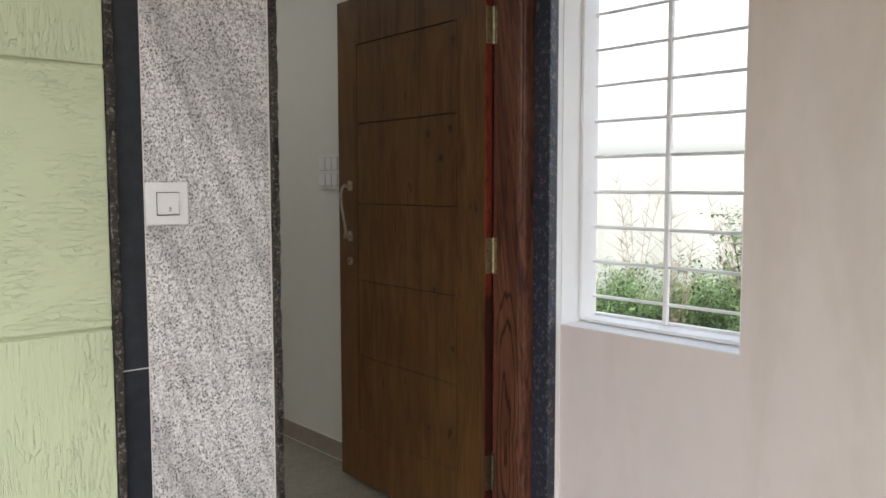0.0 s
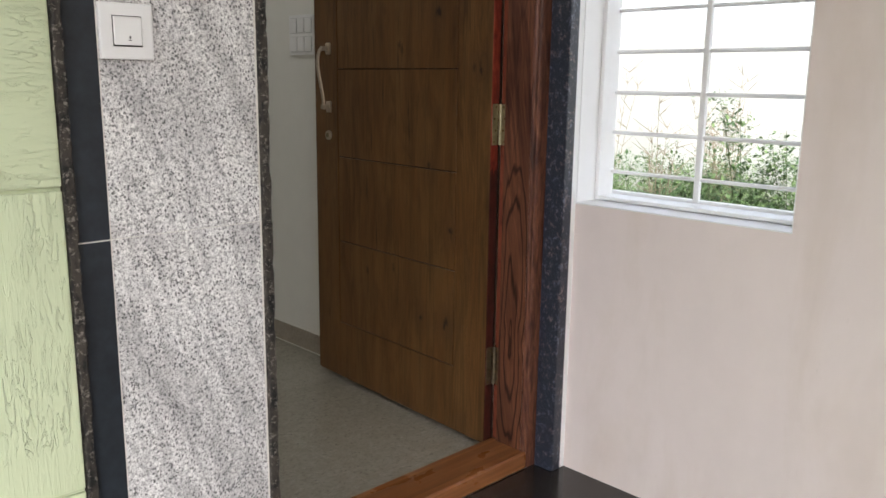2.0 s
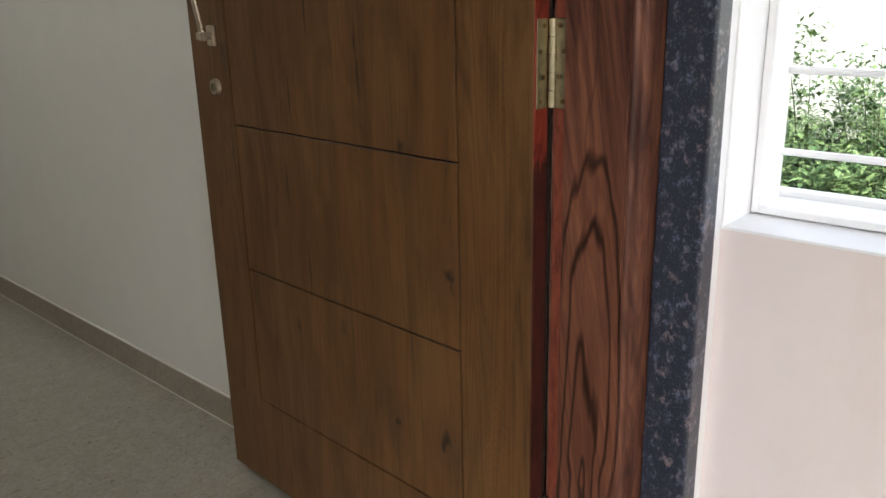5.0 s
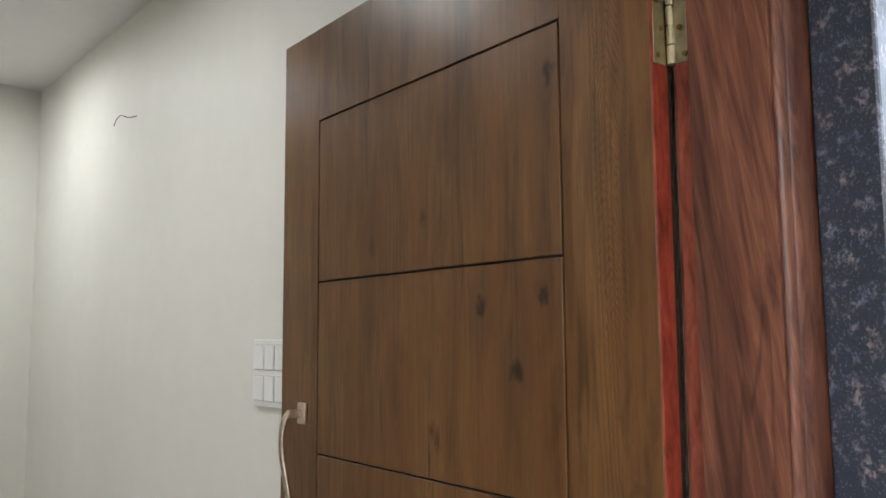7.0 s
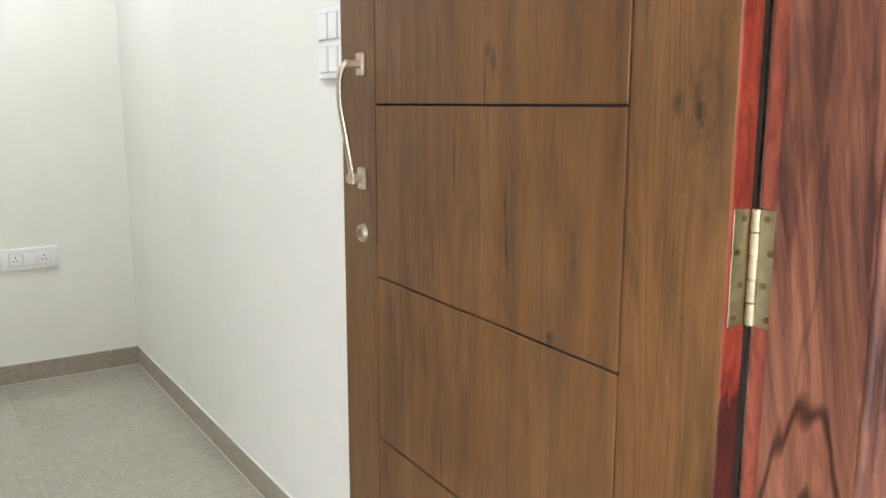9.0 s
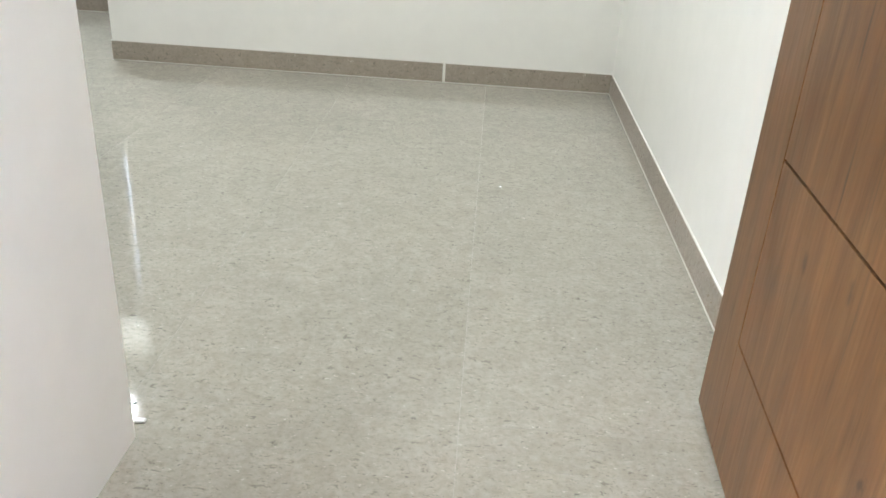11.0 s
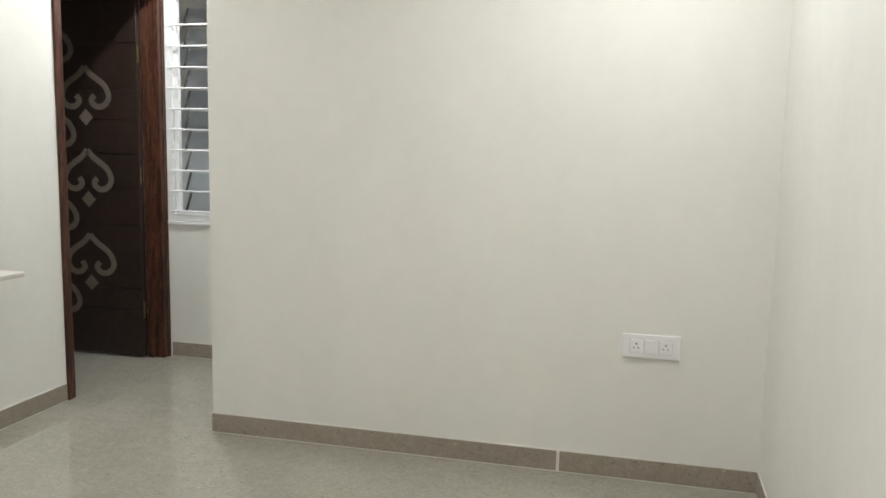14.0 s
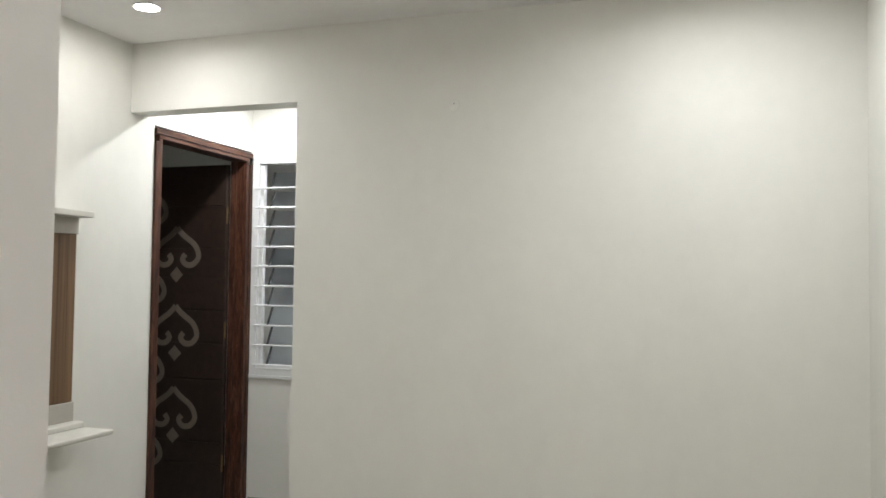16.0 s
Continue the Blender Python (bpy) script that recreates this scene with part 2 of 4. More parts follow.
def teak(name, red=1.0, coat=0.2, k=1.0, heart=None, lying=False):
    """Polished reddish hardwood with dark flowing figure; heart: middle and half-size (y, z) of an arched figure."""
    n = Nodes(name, 0.34, 0, (0.12, 0.035, 0.015), coat=coat, spec=0.22)
    if lying:
        swap = n.t.nodes.new("ShaderNodeMapping")
        swap.inputs["Rotation"].default_value = (radians(90), 0, 0)
        n.join(n.at, swap.inputs["Vector"])
        n.at = swap.outputs[0]
    rings = figure(n, (13, 13, 1.6), 34.0, (0, 5, 0), 3.0)
    broad = n.noise(n.coords((20, 20, 0.8), lean=(7, 0, 0)), 1.2, 4, 0.55, 0.7)
    streak = n.noise(n.coords((34, 34, 2.6), lean=(9, 0, 0)), 1.4, 6, 0.60, 2.2)
    fine = n.noise(n.coords((210, 210, 8)), 2.0, 3)
    big = n.noise(n.coords((6, 6, 1.6)), 1.5, 4, 0.55, 0.5)
    c = n.ramp(streak, [(0.30, (0.074 * red * k, 0.026 * k, 0.020 * k)), (0.46, (0.140 * red * k, 0.052 * k, 0.032 * k)),
                        (0.58, (0.186 * red * k, 0.072 * k, 0.042 * k)), (0.74, (0.260 * red * k, 0.112 * k, 0.066 * k))])
    c = n.mix(0.45, c, n.ramp(rings, [(0.0, (0.14, 0.10, 0.11)), (0.07, (0.6, 0.55, 0.55)), (0.22, (1, 1, 1))]), "MULTIPLY")
    c = n.mix(0.50, c, n.ramp(broad, [(0.38, (0.18, 0.14, 0.17)), (0.55, (1, 1, 1))]), "MULTIPLY")
    if heart:
        y, z, dy, dz = heart
        sep = n.t.nodes.new("ShaderNodeSeparateXYZ")
        n.join(n.at, sep.inputs[0])
        wob = n.noise(n.coords((15, 15, 3.6)), 1.0, 2, 0.45, 0.6)
        u = n.math("MULTIPLY", n.math("ADD", sep.outputs[1], -y), 1 / dy)
        v = n.math("MULTIPLY", n.math("ADD", sep.outputs[2], -z), 1 / dz)
        r = n.math("SQRT", n.math("ADD", n.math("MULTIPLY", u, u), n.math("MULTIPLY", v, v)))
        r = n.math("ADD", r, n.math("MULTIPLY", wob, 0.62))
        w = n.math("ADD", n.math("MULTIPLY", n.math("SINE", n.math("MULTIPLY", r, 26.0)), 0.5), 0.5)
        near = n.ramp(n.math("MULTIPLY", r, 0.5), [(0.56, 0.9), (0.70, 0.0)])
        c = n.mix(near, c, n.mix(1.0, n.mix(0.35, c, (0.20 * k, 0.078 * k, 0.040 * k)), n.ramp(w, [(0.01, (0.10, 0.07, 0.07)), (0.05, (0.35, 0.30, 0.28)), (0.30, (1, 1, 1))]), "MULTIPLY"))
    c = n.mix(0.4, c, n.ramp(big, [(0.3, (0.5, 0.46, 0.48)), (0.6, (1, 1, 1))]), "MULTIPLY")
    c = n.mix(0.25, c, n.ramp(fine, [(0.3, 0.55), (0.6, 1.0)]), "MULTIPLY")
    n.color(c)
    n.bump(streak, 0.08, 0.0006)
    return n.m


def threshold_wood():
    """Varnished orange-brown strip wood, grain running along x, slightly scuffed."""
    n = Nodes("varnished_threshold_wood", 0.34, 0, (0.25, 0.10, 0.035), coat=0.08, spec=0.35)
    a = n.noise(n.coords((0.9, 30, 30)), 1.6, 5, 0.6, 0.5)
    fine = n.noise(n.coords((5, 160, 160)), 2.0, 3)
    wear = n.noise(n.coords((3, 6, 6)), 2.0, 4)
    c = n.ramp(a, [(0.3, (0.165, 0.058, 0.020)), (0.5, (0.235, 0.092, 0.034)), (0.72, (0.315, 0.135, 0.052))])
    c = n.mix(0.25, c, n.ramp(fine, [(0.3, 0.5), (0.6, 1.0)]), "MULTIPLY")
    c = n.mix(0.4, c, n.ramp(wear, [(0.35, (0.66, 0.60, 0.58)), (0.6, (1, 1, 1))]), "MULTIPLY")
    n.color(c)
    n.rough(n.ramp(wear, [(0.3, 0.42), (0.65, 0.22)]))
    return n.m


def red_oxide(name="red_oxide_primer", lip=True):
    n = Nodes(name, 0.62, 0, (0.3, 0.04, 0.02), spec=0.25)
    f = n.noise(n.coords((22, 22, 7)), 2.5, 5, 0.65, 0.5)
    c = n.ramp(f, [(0.28, (0.055, 0.010, 0.007)), (0.48, (0.185, 0.026, 0.014)), (0.75, (0.30, 0.055, 0.028))])
    # the primer's coat ends low down in ragged brush marks over dark maroon wood
    if not lip:
        c = n.mix(0.55, c, n.ramp(f, [(0.3, (0.13, 0.038, 0.022)), (0.7, (0.27, 0.095, 0.055))]))
    if lip:
        sep = n.t.nodes.new("ShaderNodeSeparateXYZ")
        n.join(n.at, sep.inputs[0])
        edge = n.math("ADD", sep.outputs[2], n.math("MULTIPLY", n.noise(n.coords((60, 60, 10)), 2.0, 4, 0.6), 0.16))
        c = n.mix(n.ramp(edge, [(0.985, 1.0), (1.005, 0.0)]), c, n.ramp(f, [(0.3, (0.022, 0.006, 0.004)), (0.7, (0.075, 0.014, 0.009))]))
    n.color(c)
    n.bump(f, 0.4, 0.001)
    return n.m


def black_granite():
    """Polished black granite clouded with small purplish and grey crystals."""
    n = Nodes("black_granite", 0.30, 0, (0.02, 0.02, 0.025), spec=0.45)
    v = n.coords((1, 1, 0.8))
    cloud = n.noise(v, 56, 4, 0.6, 0.3)
    grain = n.noise(v, 150, 4, 0.7, 0.3)
    fine = n.noise(v, 330, 2, 0.6)
    hue = n.noise(v, 30, 2)
    tint = n.mix(n.ramp(hue, [(0.42, 0.0), (0.58, 1.0)]), (0.120, 0.135, 0.185), (0.190, 0.150, 0.150))
    pick = n.math("MULTIPLY", n.ramp(cloud, [(0.50, 0.0), (0.62, 1.0)]), n.ramp(grain, [(0.45, 0.0), (0.58, 1.0)]))
    c = n.mix(pick, (0.018, 0.023, 0.036), tint)
    c = n.mix(n.math("MULTIPLY", n.ramp(fine, [(0.58, 0.0), (0.70, 1.0)]), 0.35), c, (0.20, 0.22, 0.28))
    n.color(c)
    return n.m


def hewn_granite():
    """Unpolished sawn granite edge: black and brown with pale crystal flecks and pits."""
    n = Nodes("hewn_black_granite", 0.7, 0, (0.03, 0.03, 0.03), spec=0.25)
    v = n.coords()
    a, b = n.noise(v, 120, 4, 0.65, 0.3), n.noise(n.coords((1, 1, 0.6)), 46, 3, 0.6, 0.4)
    c = n.ramp(b, [(0.36, (0.010, 0.010, 0.010)), (0.58, (0.050, 0.043, 0.036))])
    c = n.mix(n.ramp(a, [(0.55, 0.0), (0.66, 1.0)]), c, (0.20, 0.18, 0.16))
    n.color(c)
    n.bump(a, 0.6, 0.002)
    return n.m


def grey_granite():
    """Flamed pale grey granite tile: grey and black crystals, broad slanting smoky bands, thin dark veins."""
    n = Nodes("grey_granite_tile", 0.6, 0, (0.45, 0.44, 0.44), spec=0.35)
    v = n.coords((1, 1, 1), (0, 0, 0), 7.0)
    band = n.noise(n.coords((4.2, 1, 0.9), (0, 0, 0), 7.0, (0, 27, 0)), 1.5, 3, 0.5, 0.9)
    smoke = n.noise(n.coords((9, 1, 1.6), (0, 0, 0), 7.0, (0, 24, 0)), 2.0, 4, 0.6, 0.8)
    line = n.noise(n.coords((7, 1, 0.7), (0, 0, 0), 7.0, (0, 15, 0)), 1.2, 4, 0.55, 1.0)
    body = n.noise(v, 150, 3, 0.7)
    mid = n.noise(v, 70, 3, 0.6)
    c = n.ramp(body, [(0.34, (0.34, 0.335, 0.335)), (0.46, (0.74, 0.73, 0.725)), (0.62, (0.95, 0.94, 0.925))])
    c = n.mix(0.45, c, n.ramp(mid, [(0.34, (0.55, 0.55, 0.56)), (0.52, (1, 1, 1))]), "MULTIPLY")
    c = n.mix(0.55, c, n.ramp(band, [(0.36, (0.50, 0.49, 0.50)), (0.50, (0.88, 0.87, 0.88)), (0.60, (1, 1, 1))]), "MULTIPLY")
    c = n.mix(0.22, c, n.ramp(smoke, [(0.36, (0.52, 0.515, 0.53)), (0.52, (1, 1, 1))]), "MULTIPLY")
    c = n.mix(0.38, c, n.ramp(line, [(0.470, (1, 1, 1)), (0.492, (0.42, 0.41, 0.43)), (0.500, (0.46, 0.45, 0.47)), (0.535, (1, 1, 1))]), "MULTIPLY")
    jag = n.math("MULTIPLY", n.math("ADD", n.noise(v, 420, 3), -0.5), 0.7)
    gate = n.ramp(n.noise(v, 20, 3), [(0.34, 0.40), (0.54, 1.0)])
    d1 = n.ramp(n.math("ADD", n.voronoi(n.coords((1, 1, 0.8), (0, 20, 0), 7.0), 165), jag), [(0.30, 1.0), (0.35, 0.0)])
    d2 = n.ramp(n.math("ADD", n.voronoi(v, 330), jag), [(0.26, 1.0), (0.36, 0.0)])
    dots = n.math("MAXIMUM", n.math("MULTIPLY", d1, gate), n.math("MULTIPLY", d2, 0.62))
    c = n.mix(n.math("MULTIPLY", dots, 0.88), c, (0.055, 0.055, 0.058))
    n.color(c)
    n.bump(n.mix(0.5, body, dots), 0.35, 0.0012)
    return n.m


def floor_granite(name="floor_granite", dark=1.0, rough=0.045, warm=(1.0, 1.0, 1.0), spec=0.5):
    """Polished beige-grey granite with short dark flecks."""
    n = Nodes(name, rough, 0, (0.36, 0.34, 0.29), spec=spec)
    v = n.coords((1, 1, 1), (0, 0, 0), 5.0)
    body = n.noise(v, 85, 5, 0.65, 0.3)
    mid = n.noise(v, 22, 4, 0.6)
    cloud = n.noise(v, 2.2, 3)
    k = dark
    c = n.ramp(body, [(0.26, (0.315 * k, 0.30 * k, 0.267 * k)), (0.46, (0.385 * k, 0.37 * k, 0.33 * k)), (0.75, (0.45 * k, 0.435 * k, 0.395 * k))])
    c = n.mix(0.35, c, n.ramp(mid, [(0.3, 0.62), (0.62, 1.0)]), "MULTIPLY")
    c = n.mix(0.35, c, n.ramp(cloud, [(0.3, (0.74, 0.75, 0.72)), (0.7, (1, 1, 1))]), "MULTIPLY")
    fl = n.ramp(n.noise(n.coords((1, 1.8, 1), (0, 0, 35), 5.0), 52, 4, 0.62, 1.1), [(0.585, 0.0), (0.65, 1.0)])
    fl = n.math("MULTIPLY", fl, n.ramp(mid, [(0.40, 0.0), (0.54, 1.0)]))
    c = n.mix(n.math("MULTIPLY", fl, 0.50), c, (0.09, 0.085, 0.075))
    speck = n.noise(n.coords((1, 2.2, 1), (0, 0, 20), 5.0), 88, 3, 0.55, 0.9)
    c = n.mix(n.math("MULTIPLY", n.ramp(speck, [(0.64, 0.0), (0.71, 1.0)]), 0.62), c, (0.045, 0.045, 0.05))
    c = n.mix(n.math("MULTIPLY", n.ramp(speck, [(0.27, 1.0), (0.33, 0.0)]), 0.55), c, (0.72, 0.70, 0.66))
    c = n.mix(1.0, c, warm, "MULTIPLY")
    n.color(c)
    n.rough(n.ramp(body, [(0.3, rough * 1.5), (0.7, rough * 0.8)]))
    return n.m


def bark_plaster(name, across):
    """Pale green textured paint with sparse drawn strokes; across: strokes run level, else upright."""
    n = Nodes(name, 0.5, 0, (0.45, 0.52, 0.3), spec=0.4)
    s1 = (10, 1, 58) if across else (54, 1, 7.5)
    s2 = (9, 1, 84) if across else (84, 1, 9)
    a = n.noise(n.coords(s1), 1.5, 3, 0.5, 1.1)
    b = n.noise(n.coords(s2), 1.6, 3, 0.6, 0.8)
    gate = n.noise(n.coords(), 7.0, 3)
    ridge = n.ramp(a, [(0.470, 0.0), (0.492, 1.0), (0.506, 0.9), (0.525, 0.0)])
    ridge = n.math("MULTIPLY", ridge, n.ramp(gate, [(0.44, 0.0), (0.56, 1.0)]))
    h = n.mix(0.10, ridge, n.ramp(b, [(0.45, 0.0), (0.65, 1.0)]))
    h = n.mix(0.12, h, n.noise(n.coords(), 60, 3))
    soft = n.noise(n.coords(), 1.8, 3)
    n.color(n.ramp(soft, [(0.3, (0.54, 0.605, 0.405)), (0.7, (0.59, 0.66, 0.45))]))
    n.bump(h, 0.62 if across else 0.72, 0.006)
    return n.m


def metal(name, color, rough, brushed=(1, 1, 1)):
    n = Nodes(name, rough, 1.0, color)
    f = n.noise(n.coords(brushed), 60, 4)
    n.color(n.ramp(f, [(0.3, tuple(c * 0.72 for c in color)), (0.65, color)]))
    n.rough(n.ramp(f, [(0.3, rough * 1.5), (0.7, rough)]))
    return n.m


def foliage(name, a, b):
    n = Nodes(name, 0.55, 0, a, spec=0.3)
    geo = n.t.nodes.new("ShaderNodeNewGeometry")
    n.color(n.ramp(geo.outputs["Random Per Island"], [(0.1, a), (0.9, b)]))
    n.b.inputs["Transmission Weight"].default_value = 0.0
    n.b.inputs["Subsurface Weight"].default_value = 0.0
    return n.m


M_LAM, M_TEAK, M_RED = wood_laminate(), teak("polished_teak", 0.96, 0.10, heart=(-0.078, 0.44, 0.066, 0.60)), red_oxide()
M_STRIP = red_oxide("red_oxide_over_teak", False)
M_SILLWOOD = threshold_wood()
M_TEAKDARK = teak("dark_polished_teak", 0.9, 0.12, 0.66)
M_TEAKHEAD = teak("dark_polished_teak_head", 0.9, 0.12, 0.66, lying=True)
M_BLACKGR, M_GREYGR, M_HEWN = black_granite(), grey_granite(), hewn_granite()
M_FLOOR, M_SKIRT = floor_granite("floor_granite", 0.93, 0.036, (1.0, 0.97, 0.92), 0.5), floor_granite("skirting_granite", 0.88, 0.3, (1.0, 0.9, 0.82))
M_BARK_H, M_BARK_V = bark_plaster("green_paint_level_strokes", True), bark_plaster("green_paint_upright_strokes", False)
M_GREEN = plaster("green_paint", (0.52, 0.58, 0.38), 0.1)
M_WALL = plaster("cream_wall_paint", (0.78, 0.77, 0.725), 0.05)
M_PORCH = plaster("pinkish_porch_paint", (0.735, 0.645, 0.615), 0.10, streak=0.36)
M_REVEAL = plaster("white_reveal_paint", (0.87, 0.87, 0.87), 0.05)
M_CEIL = plaster("white_ceiling_paint", (0.80, 0.79, 0.78), 0.03)
M_GROUT = plain("white_grout", (0.74, 0.72, 0.67), 0.8, scale=90)
M_JOINT = plain("pale_floor_joint", (0.60, 0.575, 0.51), 0.6, scale=60)
M_FLOORGROUT = plain("beige_floor_grout", (0.37, 0.355, 0.31), 0.5, scale=90)
M_BLACKTILE = plain("black_slate_tile", (0.021, 0.027, 0.036), 0.42, vary=0.6, scale=34, bump=0.15)
M_PORCHFLOOR = plain("black_porch_granite", (0.03, 0.026, 0.024), 0.16, vary=0.5, scale=120)
M_GROOVE = plain("dark_groove_and_gap", (0.022, 0.009, 0.004), 0.95)
M_BRASS = metal("antique_brass", (0.37, 0.33, 0.225), 0.32)
M_OLDBRASS = metal("tarnished_brass", (0.20, 0.16, 0.11), 0.42)
M_SCREW = metal("dark_screw", (0.25, 0.18, 0.09), 0.45)
M_NICKEL = metal("satin_nickel", (0.66, 0.58, 0.47), 0.26)
M_PLASTIC = plain("white_switch_plastic", (0.80, 0.80, 0.80), 0.3, vary=0.03)
M_SEAM = plain("switch_seam", (0.46, 0.46, 0.46), 0.5)
M_DARK = plain("dark_plastic", (0.03, 0.03, 0.03), 0.5)
M_GRILLE = plain("white_enamel_steel", (0.78, 0.78, 0.78), 0.32, vary=0.05)
M_MARBLE = plain("white_sill_stone", (0.80, 0.80, 0.80), 0.4, vary=0.06, scale=12)
M_WENGE = plain("dark_wenge_door", (0.030, 0.017, 0.012), 0.45, vary=0.45, scale=22)
M_INLAY = plain("pale_inlay", (0.18, 0.147, 0.12), 0.45, vary=0.15)
def strip_wood(name, dark, lite, rough):
    n = Nodes(name, rough, 0, lite)
    f = n.mix(0.62, n.noise(n.coords((1, 34, 0.8)), 2.0, 5, 0.6, 0.4), n.noise(n.coords((1, 11, 0.12)), 2.0, 3, 0.6))
    n.color(n.ramp(f, [(0.36, dark), (0.60, lite)]))
    return n.m


M_TVWOOD = strip_wood("brown_wood_panel", (0.085, 0.046, 0.023), (0.21, 0.125, 0.066), 0.45)
M_TVGREY = plain("greyish_laminate", (0.47, 0.44, 0.39), 0.4, vary=0.16, scale=14)
M_TVPALE = plain("pale_grey_laminate", (0.64, 0.62, 0.57), 0.35, vary=0.12, scale=14)
M_CONC = plaster("compound_wall_paint", (0.52, 0.535, 0.50), 0.22)
M_SOIL = plain("garden_soil", (0.12, 0.09, 0.06), 0.95, vary=0.5, scale=20, bump=0.5)
M_LEAF = foliage("shrub_leaf", (0.030, 0.072, 0.022), (0.125, 0.19, 0.070))
M_LEAF2 = foliage("grass_blade", (0.045, 0.10, 0.025), (0.17, 0.20, 0.080))
M_STEM = plain("plant_stem", (0.065, 0.080, 0.035), 0.8, vary=0.3)
M_DRY = plain("dry_twig", (0.22, 0.18, 0.13), 0.8, vary=0.3)
M_WIRE = plain("black_cable", (0.10, 0.10, 0.10), 0.5)
M_GLASS = Nodes("window_glass", 0.05, 0, (0.75, 0.80, 0.85))
M_GLASS.b.inputs["Transmission Weight"].default_value = 1.0
M_GLASS.b.inputs["IOR"].default_value = 1.45
M_GLASS = M_GLASS.m
M_LAMP = Nodes("lamp_diffuser", 0.4, 0, (1, 1, 1))
M_LAMP.b.inputs["Emission Color"].default_value = (1.0, 0.95, 0.86, 1)
M_LAMP.b.inputs["Emission Strength"].default_value = 12.0
M_LAMP = M_LAMP.m
M_GREYBOX = plain("grey_plastic", (0.42, 0.43, 0.45), 0.5)


# ---- mesh helpers ----
def add(bm, other):
    me = bpy.data.meshes.new("tmp")
    other.to_mesh(me)
    other.free()
    bm.from_mesh(me)
    bpy.data.meshes.remove(me)
    return bm


def box(x0, x1, y0, y1, z0, z1, bev=0.0, seg=1, bm=None):
    t = bmesh.new()
    bmesh.ops.create_cube(t, size=1.0)
    bmesh.ops.scale(t, vec=(abs(x1 - x0), abs(y1 - y0), abs(z1 - z0)), verts=t.verts)
    bmesh.ops.translate(t, vec=((x0 + x1) / 2, (y0 + y1) / 2, (z0 + z1) / 2), verts=t.verts)
    if bev:
        bmesh.ops.bevel(t, geom=t.edges[:], offset=bev, segments=seg, affect="EDGES", profile=0.6)
    return t if bm is None else add(bm, t)


def boxes(rows, bev=0.0):
    bm = bmesh.new()
    for r in rows:
        box(*r, bev=bev, bm=bm)
    return bm


def rod(p0, p1, r, seg=12, r2=None, bm=None):
    t = bmesh.new()
    a, b = Vector(p0), Vector(p1)
    bmesh.ops.create_cone(t, cap_ends=True, segments=seg, radius1=r, radius2=r if r2 is None else r2, depth=(b - a).length)
    bmesh.ops.transform(t, matrix=Matrix.Translation((a + b) / 2) @ (b - a).to_track_quat("Z", "Y").to_matrix().to_4x4(), verts=t.verts)
    return t if bm is None else add(bm, t)


def tube(points, w, h, seg=10, bm=None, side=(0, 1, 0), taper=0.0):
    """A bar of oval section swept along points; w across side, h the other way."""
    t = bmesh.new()
    pts = [Vector(p) for p in points]
    rings = []
    for i, p in enumerate(pts):
        d = (pts[min(i + 1, len(pts) - 1)] - pts[max(i - 1, 0)]).normalized()
        s = Vector(side)
        s = (s - d * s.dot(d)).normalized()
        u = d.cross(s)
        k = 1 - taper * i / (len(pts) - 1)
        rings.append([t.verts.new(p + s * (w * k * math.cos(a)) + u * (h * k * math.sin(a))) for a in (2 * math.pi * j / seg for j in range(seg))])
    for a, b in zip(rings, rings[1:]):
        for j in range(seg):
            t.faces.new((a[j], a[(j + 1) % seg], b[(j + 1) % seg], b[j]))
    t.faces.new(rings[0][::-1])
    t.faces.new(rings[-1])
    return t if bm is None else add(bm, t)


def smooth_line(points, n=8):
    """Catmull-Rom through points."""
    p = [Vector(points[0]), *[Vector(q) for q in points], Vector(points[-1])]
    out = []
    for a, b, c, d in zip(p, p[1:], p[2:], p[3:]):
        for i in range(n):
            s = i / n
            out.append(0.5 * (2 * b + (c - a) * s + (2 * a - 5 * b + 4 * c - d) * s * s + (3 * b - a - 3 * c + d) * s ** 3))
    out.append(p[-1])
    return out


def mesh_of(bm, name, material, soft=False):
    bmesh.ops.recalc_face_normals(bm, faces=bm.faces)
    me = bpy.data.meshes.new(name)
    bm.to_mesh(me)
    bm.free()
    me.materials.append(material)
    if soft:
        for f in me.polygons:
            f.use_smooth = True
    return me


def part(name, bm, material, parent, label="", soft=False):
    ob = new(name, mesh_of(bm, name, material, soft))
    ob.parent = parent
    if label:
        ob["label"] = label
    return ob


def single(name, bm, material, label, category, kind="", group="", soft=False):
    return tagged(new(name, mesh_of(bm, name, material, soft)), label, category, group, kind)


def thing(name, label, category, m=None, kind="", group=""):
    ob = tagged(new(name), label, category, group, kind)
    ob.empty_display_size = 0.1
    if m is not None:
        ob.matrix_world = m
    return ob

# ---- structure ----
PF = -0.016   # porch floor
RX = 0.130    # hall's wall behind the entrance door
FY = 3.397    # hall's far wall
LX = -3.129   # hall's wall with the television unit
BY = 4.504    # corridor's end wall
TOP = 2.75

# the wall that holds the entrance door
wall_front = single("wall_front", boxes([
    (-5.0, -1.10, -0.215, 0.0, -0.35, TOP), (-1.10, 0.09, -0.215, 0.0, 2.17, TOP), (0.078, 0.286, -0.222, 0.0, -0.35, TOP)]),
    M_REVEAL, "painted masonry wall around the entrance door", "wall", "structure")
